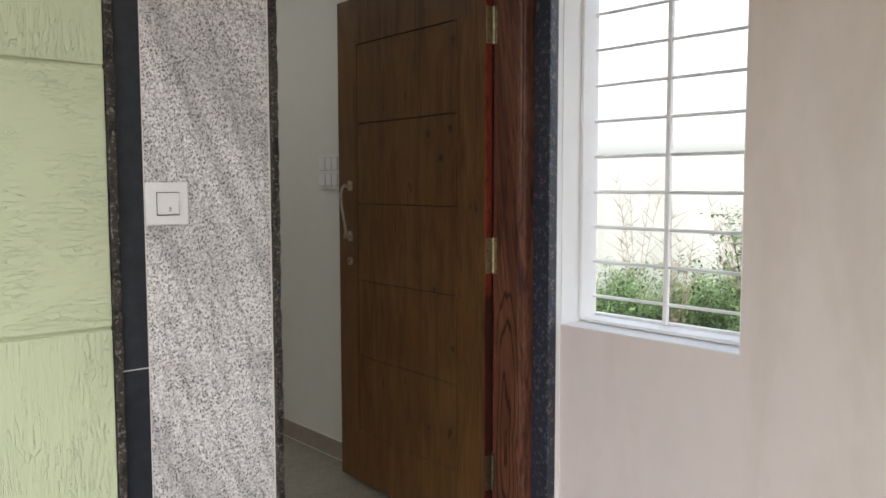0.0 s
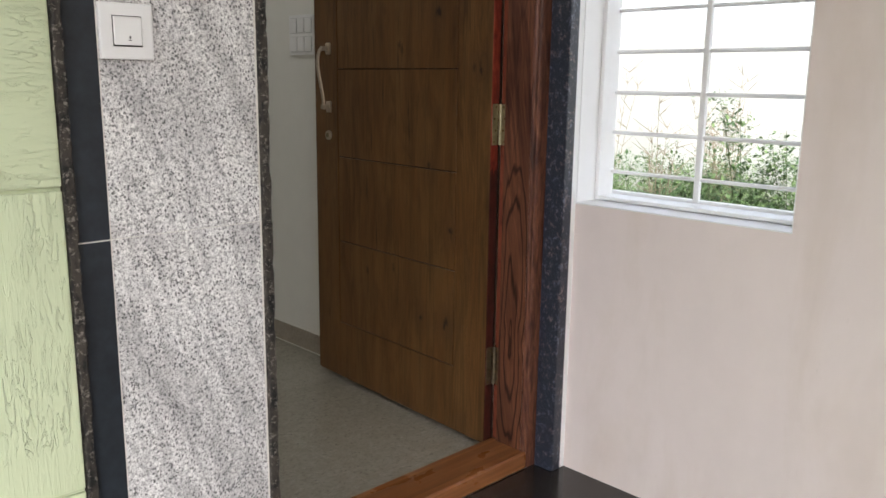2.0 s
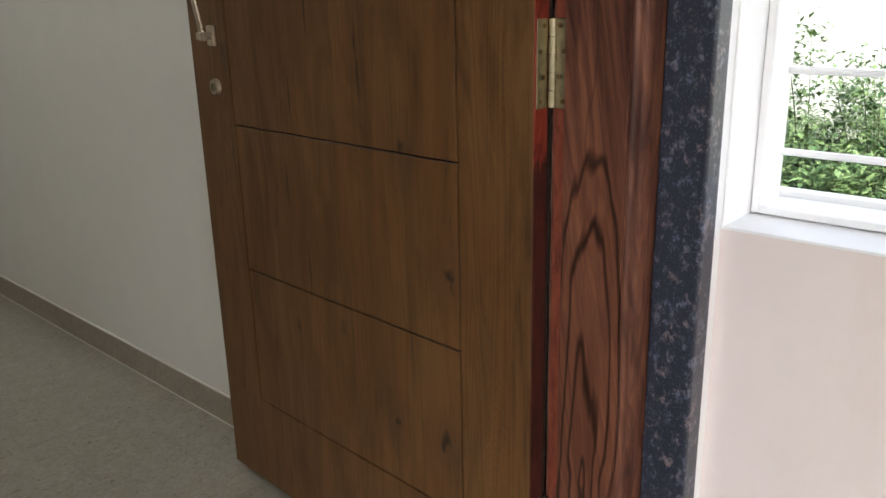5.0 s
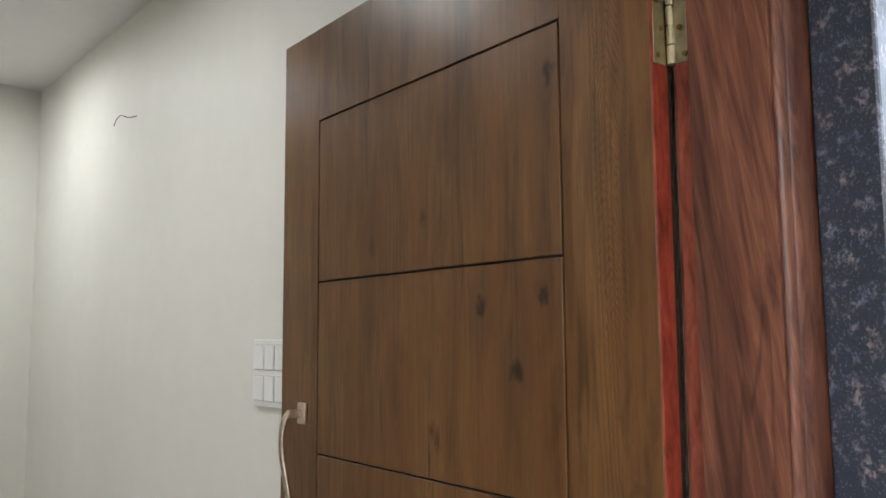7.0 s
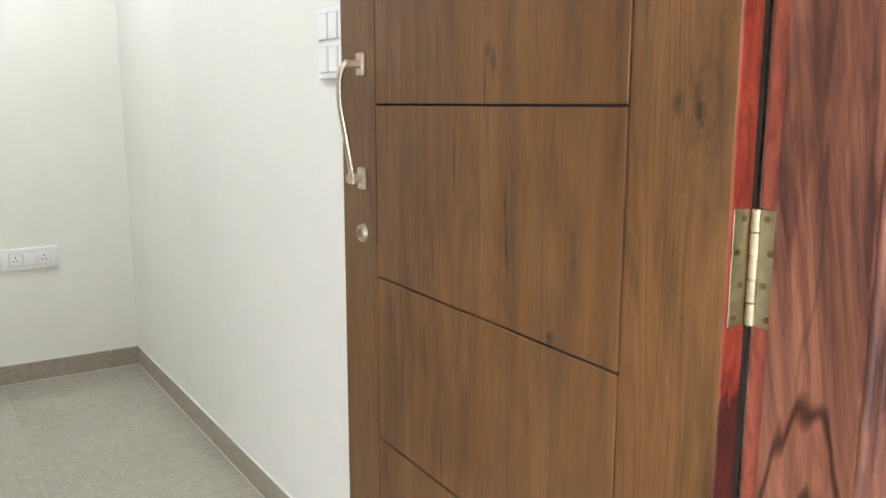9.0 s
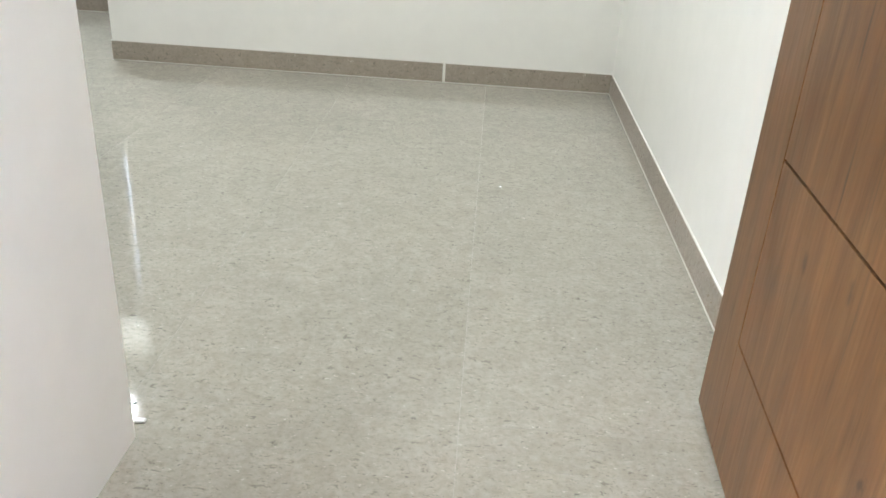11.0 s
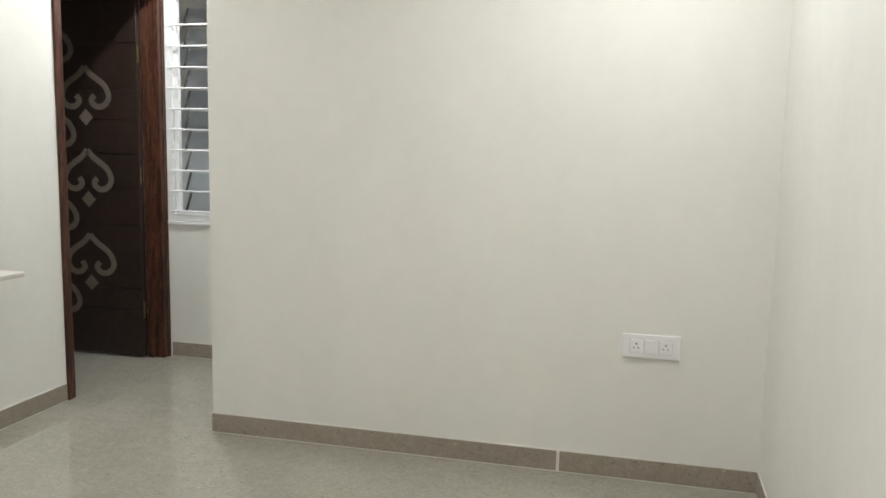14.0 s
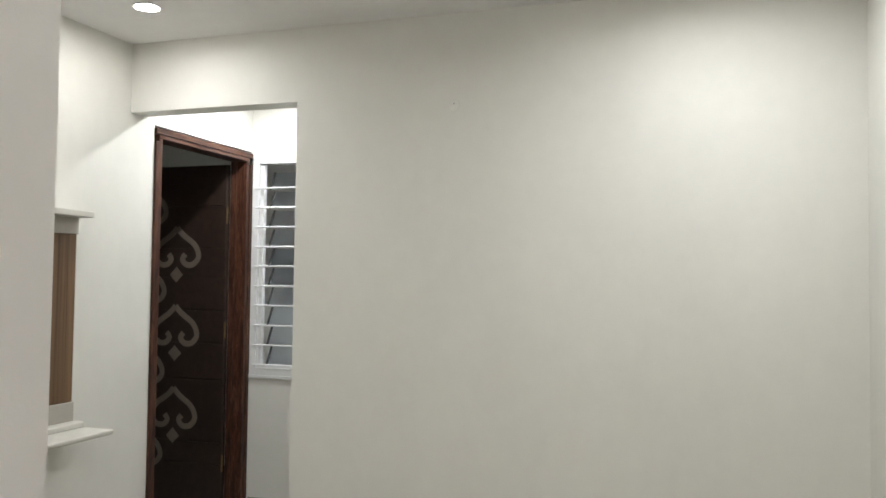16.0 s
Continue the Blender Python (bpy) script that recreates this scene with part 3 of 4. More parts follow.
# the porch wall with the window
wall_porch = single("wall_porch", boxes([
    (0.10, 0.285, -5.0, -0.871, -0.35, TOP), (0.10, 0.285, -0.871, -0.222, -0.35, 0.8285), (0.10, 0.285, -0.871, -0.222, 2.12, TOP)]),
    M_PORCH, "pinkish beige painted porch wall, slightly stained", "wall", "structure")
# Unseen wall added behind the porch to hold daylight off the door leaf.
wall_porch_blocker = single("wall_porch_blocker", boxes([(-1.9, 0.10, -3.75, -3.6, -0.35, TOP)]), M_PORCH, "plain painted wall, unseen, added to keep daylight off the door leaf", "wall", "structure")
wall_hall_side = single("wall_hall_side", boxes([(RX, 0.33, 0.0, 4.8, -0.35, TOP)]), M_WALL,
                        "cream painted hall wall behind the open door", "wall", "structure")
wall_far = single("wall_far", boxes([(-2.21, RX, FY, FY + 0.115, -0.1, TOP), (LX, -2.21, FY, FY + 0.115, 2.228, TOP)]), M_WALL,
                  "cream painted far wall with a corridor opening", "wall", "structure")
wall_left = single("wall_left", boxes([
    (LX - 0.12, LX, 0.6, 3.579, -0.1, TOP), (LX - 0.12, LX, 3.579, BY, 2.20, TOP)]), M_WALL,
    "cream painted hall wall with a bedroom door opening", "wall", "structure")
wall_corridor = single("wall_corridor", boxes([
    (LX - 0.12, -2.15, BY, BY + 0.14, -0.1, 0.812), (LX - 0.12, -2.15, BY, BY + 0.14, 2.175, TOP),
    (-2.15, RX, BY, BY + 0.14, -0.1, TOP)]), M_WALL, "cream painted corridor end wall with a window", "wall", "structure")
wall_entry = single("wall_entry", boxes([(-1.16, -1.014, 0.0, 0.75, -0.1, TOP), (LX, -1.16, 0.60, 0.75, -0.1, TOP)]), M_WALL,
                    "cream painted partition beside the entrance", "wall", "structure")
# closing walls of the corridor, the bedroom and the utility space behind the far window
wall_bedroom = single("wall_bedroom", boxes([
    (-5.6, -5.5, 2.4, 5.6, -0.1, TOP), (-5.5, LX - 0.12, 5.5, 5.6, -0.1, TOP), (-5.5, LX - 0.12, 2.4, 2.5, -0.1, TOP)]), M_WALL,
    "cream painted bedroom walls", "wall", "structure")
wall_utility = single("wall_utility", boxes([
    (LX - 0.12, -0.6, 6.1, 6.2, -0.1, TOP), (-0.7, -0.6, BY + 0.14, 6.1, -0.1, TOP)]), M_WALL,
    "plain utility room walls", "wall", "structure")
# Ceiling and roof end at y 5.72; the added slot daylights the utility room.
ceiling = single("ceiling", boxes([(LX - 0.12, RX, 0.0, BY + 0.14, CEIL, CEIL + 0.1), (-5.6, LX - 0.12, 2.4, 5.6, CEIL, CEIL + 0.1),
                                   (LX - 0.12, -0.6, BY + 0.14, 5.72, CEIL, CEIL + 0.1)]),
                 M_CEIL, "flat white painted hall ceiling", "ceiling", "structure")
porch_ceiling = single("porch_ceiling", boxes([(-3.4, 0.33, -3.6, -0.222, 2.72, 2.86)]), M_CEIL, "flat white porch slab", "ceiling", "structure")
roof_slab = single("roof_slab", boxes([(-6.0, 0.6, -0.2, 5.72, 2.87, 3.0)]), M_CEIL, "concrete roof slab", "roof", "structure")
porch_floor = single("porch_floor", boxes([(-3.4, 0.10, -3.6, -0.15, -0.3, PF)]), M_PORCHFLOOR,
                     "polished black granite porch floor", "floor", "structure")
floor = single("floor", boxes([(LX, RX, 0.0, FY, -0.1, -0.0004), (LX, RX, FY, BY, -0.1, -0.0004)]), M_FLOORGROUT,
               "polished beige granite tile floor", "floor", "structure")
floor_back = single("floor_back", boxes([(-5.6, LX, 2.4, 5.6, -0.1, -0.0015), (LX, -0.6, BY + 0.14, 6.2, -0.1, -0.0015)]), M_FLOOR,
                    "granite floor of the rooms behind", "floor", "structure")

# skirting: granite strips with a pale mortar line on top
def skirting(x0, x1, y0, y1):
    s = single("baseboard", box(x0, x1, y0, y1, 0.003, 0.088, 0.0008), M_SKIRT, "beige granite skirting strip along the wall", "skirting", "structure")
    part("grout_line", box(x0, x1, y0, y1, 0.0885, 0.0935), M_GROUT, s)
    part("floor_joint", box(x0 - 0.002, x1 + 0.002, y0 - 0.002, y1 + 0.002, -0.0004, 0.0018), M_JOINT, s)
    return s

SK = 0.004
skirting(RX - SK, RX, 0.04, FY - SK - 0.001)
skirting(-0.6435, RX, FY - SK, FY)
skirting(-2.214, -0.6445, FY - SK, FY)
skirting(-2.214, -2.21, FY + 0.001, FY + 0.115)
skirting(LX, LX + SK, 0.76, 3.578)
skirting(LX + 0.02, -0.6, BY - SK, BY)
# White strip paints the glint of a notch between two skirting strips.
single("skirting_gap_glint", box(-0.6505, -0.6375, FY - SK - 0.002, FY - 0.001, 0.003, 0.088, 0.002), M_GROUT,
       "white strip standing for the glint in the gap between two skirting strips", "filler")

# cladding beside the door
def hewn_strip(x0, x1, y0, y1, z0, z1):
    """A narrow stone strip whose long edges are chipped and uneven."""
    t, rr, rows, n = bmesh.new(), random.Random(round(x0 * 1000)), [], 150
    for i in range(n + 1):
        z = z0 + (z1 - z0) * i / n
        a, b, c = (rr.uniform(0, 0.0035) * (rr.random() > 0.4) for _ in range(3))
        rows.append([t.verts.new(p) for p in ((x0, y1, z), (x0 + a, y0 + 0.002, z), (x0 + a + 0.0025, y0 + c, z), (x1 - b - 0.0025, y0 + c * 0.6, z), (x1 - b, y0 + 0.002, z), (x1, y1, z))])
    for a, b in zip(rows, rows[1:]):
        for j in range(6):
            t.faces.new((a[j], a[(j + 1) % 6], b[(j + 1) % 6], b[j]))
    t.faces.new(rows[0])
    t.faces.new(rows[-1][::-1])
    return t


cladding = single("wall_cladding", boxes([(-1.352, -0.985, -0.2325, -0.2155, PF, 2.6)]), M_GROUT, "stone clad pier beside the entrance door", "cladding", "structure")
for z0, z1 in ((PF, 0.8942), (0.8958, 2.12), (2.123, 2.6)):
    part("tile", box(-1.2925, -0.9880, -0.2342, -0.2325, z0, z1, 0.0005), M_GREYGR, cladding)
    part("border_tile", box(-1.352, -1.2945, -0.2338, -0.2325, z0, z1 - 0.001, 0.0005), M_BLACKTILE, cladding, "narrow black border tile")
for x0, x1 in ((-1.371, -1.3525), (-0.984, -0.965)):
    part("edge_strip", hewn_strip(x0, x1, -0.2475, -0.2155, PF, 2.6), M_HEWN, cladding, "rough-cut black granite edge strip")
for x0, x1 in ((-0.9878, -0.9843), (-1.2943, -1.2927)):
    part("grout_line", box(x0, x1, -0.2348, -0.2326, PF, 2.6), M_GROUT, cladding, "white grout line")
# textured green facing in courses
facing = single("green_wall_facing", boxes([(-5.0, -1.3725, -0.232, -0.2155, PF, TOP)]), M_GREEN, "pale green textured wall facing in wide courses", "wall facing", "structure")
z0, up = -0.114, True
while z0 < TOP - 0.01:
    a, b = max(z0 + 0.004, PF), min(z0 + 0.5535 - 0.003, TOP)
    part("panel", box(-5.0, -1.3725, -0.2405, -0.232, a, b, 0.0035, 2), M_BARK_H if up else M_BARK_V, facing)
    z0, up = z0 + 0.5535, not up
    
# ---- entrance door frame ----
door_1 = thing("door_1", "polished reddish hardwood entrance door frame with threshold", "door frame", kind="structure")


def jamb(sign, x):
    """An upright of the frame with a rebate and a rounded outer bead; x: rebate face, sign: +1 hinge side."""
    bead = [(-0.0035 + 0.0085 * math.cos(radians(a)), -0.1345 + 0.0085 * math.sin(radians(a))) for a in range(180, 271, 9)]
    cove = [(0.000 + 0.020 * (1 - math.cos(radians(a))), -0.1440 - 0.0075 * math.sin(radians(a))) for a in range(0, 91, 15)]
    prof = [(0.005, 0.0), (0.005, -0.027), (-0.012, -0.031), (-0.013, -0.1305), (-0.0100, -0.1325), *bead, *cove, (0.078, -0.152), (0.078, 0.0)]
    t = bmesh.new()
    lo = [t.verts.new((x + sign * px, py, PF if py < -0.15 else PF)) for px, py in prof]
    hi = [t.verts.new((v.co.x, v.co.y, 2.16)) for v in lo]
    for i in range(len(lo)):
        j = (i + 1) % len(lo)
        t.faces.new((lo[i], lo[j], hi[j], hi[i]))
    t.faces.new(lo)
    t.faces.new(hi[::-1])
    return t


part("jamb", jamb(1, 0.0), M_TEAK, door_1)
part("jamb", jamb(-1, -1.022), M_TEAK, door_1)
part("rebate_strip", box(0.0038, 0.006, -0.0265, -0.0045, 0.04, 2.07), M_STRIP, door_1, "strip painted with red oxide primer")
part("head", boxes([(-1.021, -0.001, -0.150, -0.031, 2.066, 2.15), (-1.021, -0.001, -0.031, 0.0, 2.08, 2.15)], 0.003), M_TEAK, door_1)
part("threshold", boxes([(-1.021, -0.001, -0.153, -0.002, PF, 0.040)], 0.005), M_SILLWOOD, door_1, "worn orange-brown wooden threshold")
# granite lining outside the frame
for x0, x1 in ((0.036, 0.0775), (-1.0995, -1.058)):
    part("granite_lining", box(x0, x1, -0.2245, -0.1535, PF, 2.16, 0.004, 2), M_BLACKGR, door_1, "polished black granite lining")
part("granite_lining", box(-1.057, 0.035, -0.2245, -0.1535, 2.13, 2.1605, 0.004, 2), M_BLACKGR, door_1, "polished black granite lining")

# ---- entrance door leaf, swung open ----
leaf = thing("entrance_door", "open brown wood-look entrance door with grooved panels", "door", pose(0, 0, 0, 0, 0, -2.9))
FX, BX = -0.030, -0.004   # outer and inner face
Y0, Y1, ZB, ZT = 0.008, 0.976, 0.020, 2.070
GL, GR = 0.825, 0.161    # upright grooves
GZ = [0.245, 0.5715, 0.8960, 1.2195, 1.5520, 1.8770]
g = 0.0021
# Near-black core reaches past the leaf's back to paint the hinge gap's shade.
part("core", box(FX + 0.0065, BX + 0.016, Y0 + 0.002, Y1 - 0.001, ZB + 0.001, ZT - 0.001), M_GROOVE, leaf, "dark core seen in the grooves, blacking in the shaded hinge gap")


def slab(name, y0, y1, z0, z1):
    return part(name, box(FX, FX + 0.0067, y0, y1, z0, z1, 0.0006), M_LAM, leaf)


slab("stile", Y0, GR - g, ZB, ZT)
slab("stile", GL + g, Y1, ZB, ZT)
slab("rail", GR - g, GL + g, GZ[-1] + g, ZT)
slab("rail", GR - g, GL + g, ZB, GZ[0] - g)
for a, b in zip(GZ, GZ[1:]):
    slab("panel", GR + g, GL - g, a + g, b - g)
part("lipping", box(FX + 0.0005, -0.0005, Y0 - 0.0025, Y0 + 0.0005, ZB, ZT, 0.0006), M_RED, leaf, "hinge edge painted with red oxide primer")
part("lipping", box(FX + 0.0005, BX, Y1 - 0.0005, Y1 + 0.0015, ZB, ZT, 0.0006), M_LAM, leaf)


HX = 0.002   # hinge pin


def hinge(z0, z1, brass):
    h = part("hinge", rod((HX, 0.0, z0), (HX, 0.0, z1), 0.0042, 12), brass, leaf, "brass butt hinge with five knuckles", True)
    n = 5
    for i in range(n):
        a = z0 + (z1 - z0) * i / n
        part("knuckle", rod((HX, 0, a + 0.0009), (HX, 0, a + (z1 - z0) / n - 0.0009), 0.0062, 14), brass, h, soft=False)
    part("plate", box(FX + 0.003, HX - 0.0055, Y0 - 0.0036, Y0 - 0.0026, z0, z1, 0.0003), brass, h)
    t = bmesh.new()
    box(0.0012, 0.0036, -0.0250, -0.004, z0, z1, 0.0006, bm=t)
    bmesh.ops.rotate(t, cent=(0, 0, 0), matrix=Matrix.Rotation(radians(2.9), 3, "Z"), verts=t.verts)
    part("plate", t, brass, h)
    for i in range(4):
        z = z0 + (z1 - z0) * (0.08 + 0.28 * i)
        o = 0.007 if i % 2 else 0.0
        part("screw", rod((-0.020 + o, Y0 - 0.0052, z), (-0.020 + o, Y0 - 0.0044, z), 0.0034, 10), M_SCREW, h)
        part("screw", rod((-0.0004, -0.0200 + o, z), (0.0018, -0.0200 + o, z), 0.0034, 10), M_SCREW, h)


for z0, z1, metal_of in ((0.222, 0.348, M_OLDBRASS), (0.992, 1.116, M_BRASS), (1.775, 1.900, M_BRASS)):
    hinge(z0, z1, metal_of)

# pull handle: two square roses, stems and an S-shaped grip
HY = 0.877
grip = part("handle", tube(smooth_line([(FX - 0.034, HY, 1.296), (FX - 0.042, HY + 0.004, 1.283), (FX - 0.045, HY + 0.010, 1.255), (FX - 0.043, HY + 0.011, 1.215), (FX - 0.037, HY + 0.007, 1.170),
                                         (FX - 0.030, HY + 0.003, 1.120), (FX - 0.026, HY + 0.001, 1.085), (FX - 0.025, HY, 1.070)]), 0.0085, 0.0048, 12),
            M_NICKEL, leaf, "satin nickel S-shaped pull handle", True)
for z in (1.294, 1.080):
    part("rose", box(FX - 0.009, FX, HY - 0.014, HY + 0.014, z - 0.021, z + 0.021, 0.003, 2), M_NICKEL, grip)
    part("stem", box(FX - 0.037, FX - 0.008, HY - 0.007, HY + 0.007, z - 0.008, z + 0.008, 0.003, 2), M_NICKEL, grip)
lock = part("lock_cylinder", rod((FX, 0.884, 0.973), (FX - 0.008, 0.884, 0.973), 0.0185, 24, 0.016), M_NICKEL, leaf, "round nickel lock escutcheon", False)
part("plug", rod((FX - 0.0079, 0.884, 0.973), (FX - 0.011, 0.884, 0.973), 0.009, 18), M_BRASS, lock)
part("keyhole", box(FX - 0.0118, FX - 0.0108, 0.883, 0.885, 0.968, 0.978), M_DARK, lock)

# ---- porch window ----
window_1 = thing("window_1", "white enamelled steel window grille in a deep white reveal", "window", kind="structure")
WY0, WY1, WX = -0.871, -0.222, 0.246
part("reveal", boxes([(0.101, 0.284, WY1 - 0.0032, WY1 - 0.0006, 0.832, 2.118), (0.101, 0.284, WY0 + 0.0006, WY0 + 0.0032, 0.832, 2.118), (0.101, 0.284, WY0, WY1, 2.1166, 2.1194)]), M_REVEAL, window_1, "white painted reveal")
part("sill", box(0.0985, 0.300, WY0 + 0.0005, WY1 - 0.0005, 0.8287, 0.833, 0.001, 1), M_MARBLE, window_1, "white stone sill")
fr = bmesh.new()
for y0, y1, z0, z1 in ((WY1 - 0.017, WY1 - 0.004, 0.835, 2.115), (WY0 + 0.004, WY0 + 0.013, 0.835, 2.115), (WY0 + 0.013, WY1 - 0.017, 0.835, 0.847), (WY0 + 0.013, WY1 - 0.013, 2.09, 2.115)):
    box(WX - 0.058, WX + 0.018, y0, y1, z0, z1, 0.002, bm=fr)
part("window_frame", fr, M_GRILLE, window_1)
part("outer_rail", box(WX + 0.026, WX + 0.046, WY0 + 0.004, WY1 - 0.004, 0.835, 0.856, 0.002), M_GRILLE, window_1)
part("mullion", box(WX + 0.001, WX + 0.016, -0.537, -0.520, 0.852, 2.09, 0.002), M_GRILLE, window_1)
z = 0.917
while z < 2.05:
    part("grille_bar", rod((WX + 0.008, WY0 + 0.012, z), (WX + 0.008, WY1 - 0.012, z), 0.0056, 8), M_GRILLE, window_1, soft=False)
    z += 0.1187

# ---- bell switch on the cladding ----
bell = thing("bell_switch", "square white plastic doorbell switch on the stone cladding", "switch", pose(-1.245, -0.2342, 1.258))
part("plate", box(-0.0475, 0.0475, -0.010, 0, -0.0475, 0.0475, 0.003, 2), M_PLASTIC, bell)
part("surround", box(-0.026, 0.026, -0.0112, -0.0098, -0.026, 0.026, 0.0005), M_DARK, bell, "thin dark gap round the rocker")
rocker = part("rocker", box(-0.0245, 0.0245, -0.0145, -0.0105, -0.0235, 0.0245, 0.0015, 2), M_PLASTIC, bell)
part("bell_mark", boxes([(0.000, 0.006, -0.0149, -0.0144, -0.016, -0.0145), (0.0015, 0.0045, -0.0149, -0.0144, -0.0125, -0.008)]), M_DARK, rocker, "small grey bell mark")

# ---- hall ----
switchboard = thing("switchboard", "white plastic switchboard with two rows of switches", "switchboard", pose(RX, 1.294, 1.3585))
part("plate", box(-0.012, 0, -0.175, 0, -0.080, 0.080, 0.003, 2), M_PLASTIC, switchboard)
for r in range(2):
    for c in range(3):
        y = -0.034 - c * 0.0515
        z = 0.037 - r * 0.074
        part("module_gap", box(-0.0128, -0.0118, y - 0.0235, y + 0.0235, z - 0.0305, z + 0.0305), M_SEAM, switchboard)
        t = box(-0.0165, -0.012, y - 0.0222, y + 0.0222, z - 0.029, z + 0.029, 0.0015)
        part("rocker", t, M_PLASTIC, switchboard)

socket = thing("socket_plate", "white plate with two sockets and a switch on the far wall", "wall socket", pose(-0.2985, FY, 0.555))
part("plate", box(-0.1105, 0.1105, -0.011, 0, -0.0465, 0.0465, 0.003, 2), M_PLASTIC, socket)
for i, x in enumerate((-0.056, 0.0, 0.056)):
    part("module_gap", box(x - 0.0255, x + 0.0255, -0.0118, -0.0108, -0.0285, 0.0285), M_SEAM, socket)
    m = part("module", box(x - 0.0242, x + 0.0242, -0.0150, -0.011, -0.0272, 0.0272, 0.0015), M_PLASTIC, socket)
    if i != 1:
        for dx, dz, r in ((0, 0.010, 0.0036), (-0.0085, -0.006, 0.0028), (0.0085, -0.006, 0.0028)):
            part("pin_hole", rod((x + dx, -0.0149, dz), (x + dx, -0.0156, dz), r, 10), M_DARK, m)

wire = single("loose_wire", tube(smooth_line([(RX + 0.002, 2.18, 2.195), (RX - 0.02, 2.20, 2.190), (RX - 0.03, 2.25, 2.205), (RX - 0.022, 2.32, 2.203), (RX - 0.015, 2.36, 2.193)]), 0.0018, 0.0018, 8),
              M_WIRE, "short black cable end poking out of the wall", "cable", soft=True)
cap = thing("ceiling_hook_cap", "small white round cap with a dark screw on the wall", "wall cap", pose(-1.455, FY, 2.167))
part("disc", rod((0, 0, 0), (0, -0.003, 0), 0.026, 24, 0.022), plain("cap_white", (0.78, 0.77, 0.725), 0.5), cap)
part("screw", rod((0, -0.0028, 0.008), (0, -0.0050, 0.008), 0.0035, 10), M_SEAM, cap)

single("plaster_chip", box(-0.376, -0.369, 2.10, 2.104, 0.0, 0.002, 0.0005), M_PLASTIC, "tiny white plaster chip on the granite floor", "debris", group="floor debris")
single("plaster_chip", box(-1.032, -1.012, 0.785, 0.797, 0.0, 0.006, 0.002), M_PLASTIC, "tiny white plaster chip on the granite floor", "debris", group="floor debris")
single("wire_offcut", tube([(-1.070, 0.828, 0.002), (-1.060, 0.836, 0.003), (-1.050, 0.842, 0.002)], 0.0014, 0.0014, 6), M_WIRE, "short black wire offcut on the granite floor", "debris", group="floor debris")
# The last fixture is unseen, made for the added lamp.
for lx, ly, watts in DOWNLIGHTS:
    dl = thing("downlight", "round recessed white ceiling downlight, switched on", "downlight", pose(lx, ly, CEIL), group="ceiling downlights")
    t = bmesh.new()
    bmesh.ops.create_circle(t, segments=32, radius=0.062)
    bmesh.ops.translate(t, vec=(0, 0, -0.004), verts=t.verts)
    r = bmesh.ops.extrude_edge_only(t, edges=t.edges[:])
    vs = [e for e in r["geom"] if isinstance(e, bmesh.types.BMVert)]
    bmesh.ops.scale(t, vec=(0.82, 0.82, 1), verts=vs)
    r = bmesh.ops.extrude_edge_only(t, edges=[e for e in r["geom"] if isinstance(e, bmesh.types.BMEdge)])
    bmesh.ops.translate(t, vec=(0, 0, 0.004), verts=[e for e in r["geom"] if isinstance(e, bmesh.types.BMVert)])
    part("rim", t, M_PLASTIC, dl, soft=True)
    part("diffuser", rod((0, 0, -0.0005), (0, 0, -0.003), 0.050, 32), M_LAMP, dl, "glowing white diffuser")

# television unit on the left wall
tv = thing("television_unit", "wall-hung television unit with wooden panel and pale shelves", "television unit", pose(LX, 0, 0))
part("lower_shelf", box(0.0, 0.237, 1.15, 3.060, 0.731, 0.752, 0.008, 3), M_TVPALE, tv, "pale laminate ledge with a rounded nose")
part("plinth", box(0.0, 0.085, 1.18, 3.052, 0.7525, 0.777, 0.007, 3), M_TVPALE, tv)
part("back_panel", box(0.0, 0.022, 1.22, 3.0375, 0.8620, 1.6060, 0.0015), M_TVWOOD, tv, "brown wood-grain panel")
part("border", box(0.0, 0.027, 1.20, 3.046, 0.7775, 0.8615, 0.002), M_TVGREY, tv, "greyish laminate border")
part("border", box(0.0, 0.027, 1.20, 3.046, 1.6065, 1.680, 0.002), M_TVGREY, tv, "greyish laminate border")
part("edge_post", box(0.0, 0.020, 3.038, 3.044, 0.8620, 1.6060, 0.001), M_TVPALE, tv)
part("top_shelf", box(0.0, 0.101, 1.15, 3.058, 1.6805, 1.7060, 0.002), M_TVPALE, tv, "pale laminate top shelf")

# ---- corridor: bedroom door and louvred window ----
door_2 = thing("door_2", "reddish brown hardwood bedroom door frame", "door frame", kind="structure")
DY0, DY1, JW = 3.580, 4.500, 0.060
for y0, k in ((DY0, 1), (DY1, -1)):
    t = boxes([(LX - 0.10, LX + 0.012, min(y0, y0 + k * 0.030), max(y0, y0 + k * 0.030), 0.0, 2.12),
               (LX - 0.10, LX + 0.005, min(y0 + k * 0.0305, y0 + k * JW), max(y0 + k * 0.0305, y0 + k * JW), 0.0, 2.135)], 0.003)
    part("jamb", t, M_TEAKDARK, door_2)
part("head", boxes([(LX - 0.10, LX + 0.013, DY0, DY1, 2.157, 2.189), (LX - 0.10, LX + 0.006, DY0 + 0.031, DY1 - 0.031, 2.1355, 2.1645)], 0.003), M_TEAKHEAD, door_2)
part("rebate", boxes([(LX - 0.0985, LX - 0.06, DY1 - 0.0755, DY1 - JW - 0.0005, 0.0, 2.135)], 0.002), M_TEAKDARK, door_2)

leaf2 = thing("bedroom_door", "dark brown bedroom door, half open, with pale carved-look ornaments", "door", pose(LX - 0.10, DY1 - 0.10, 0, 0, 0, 0))
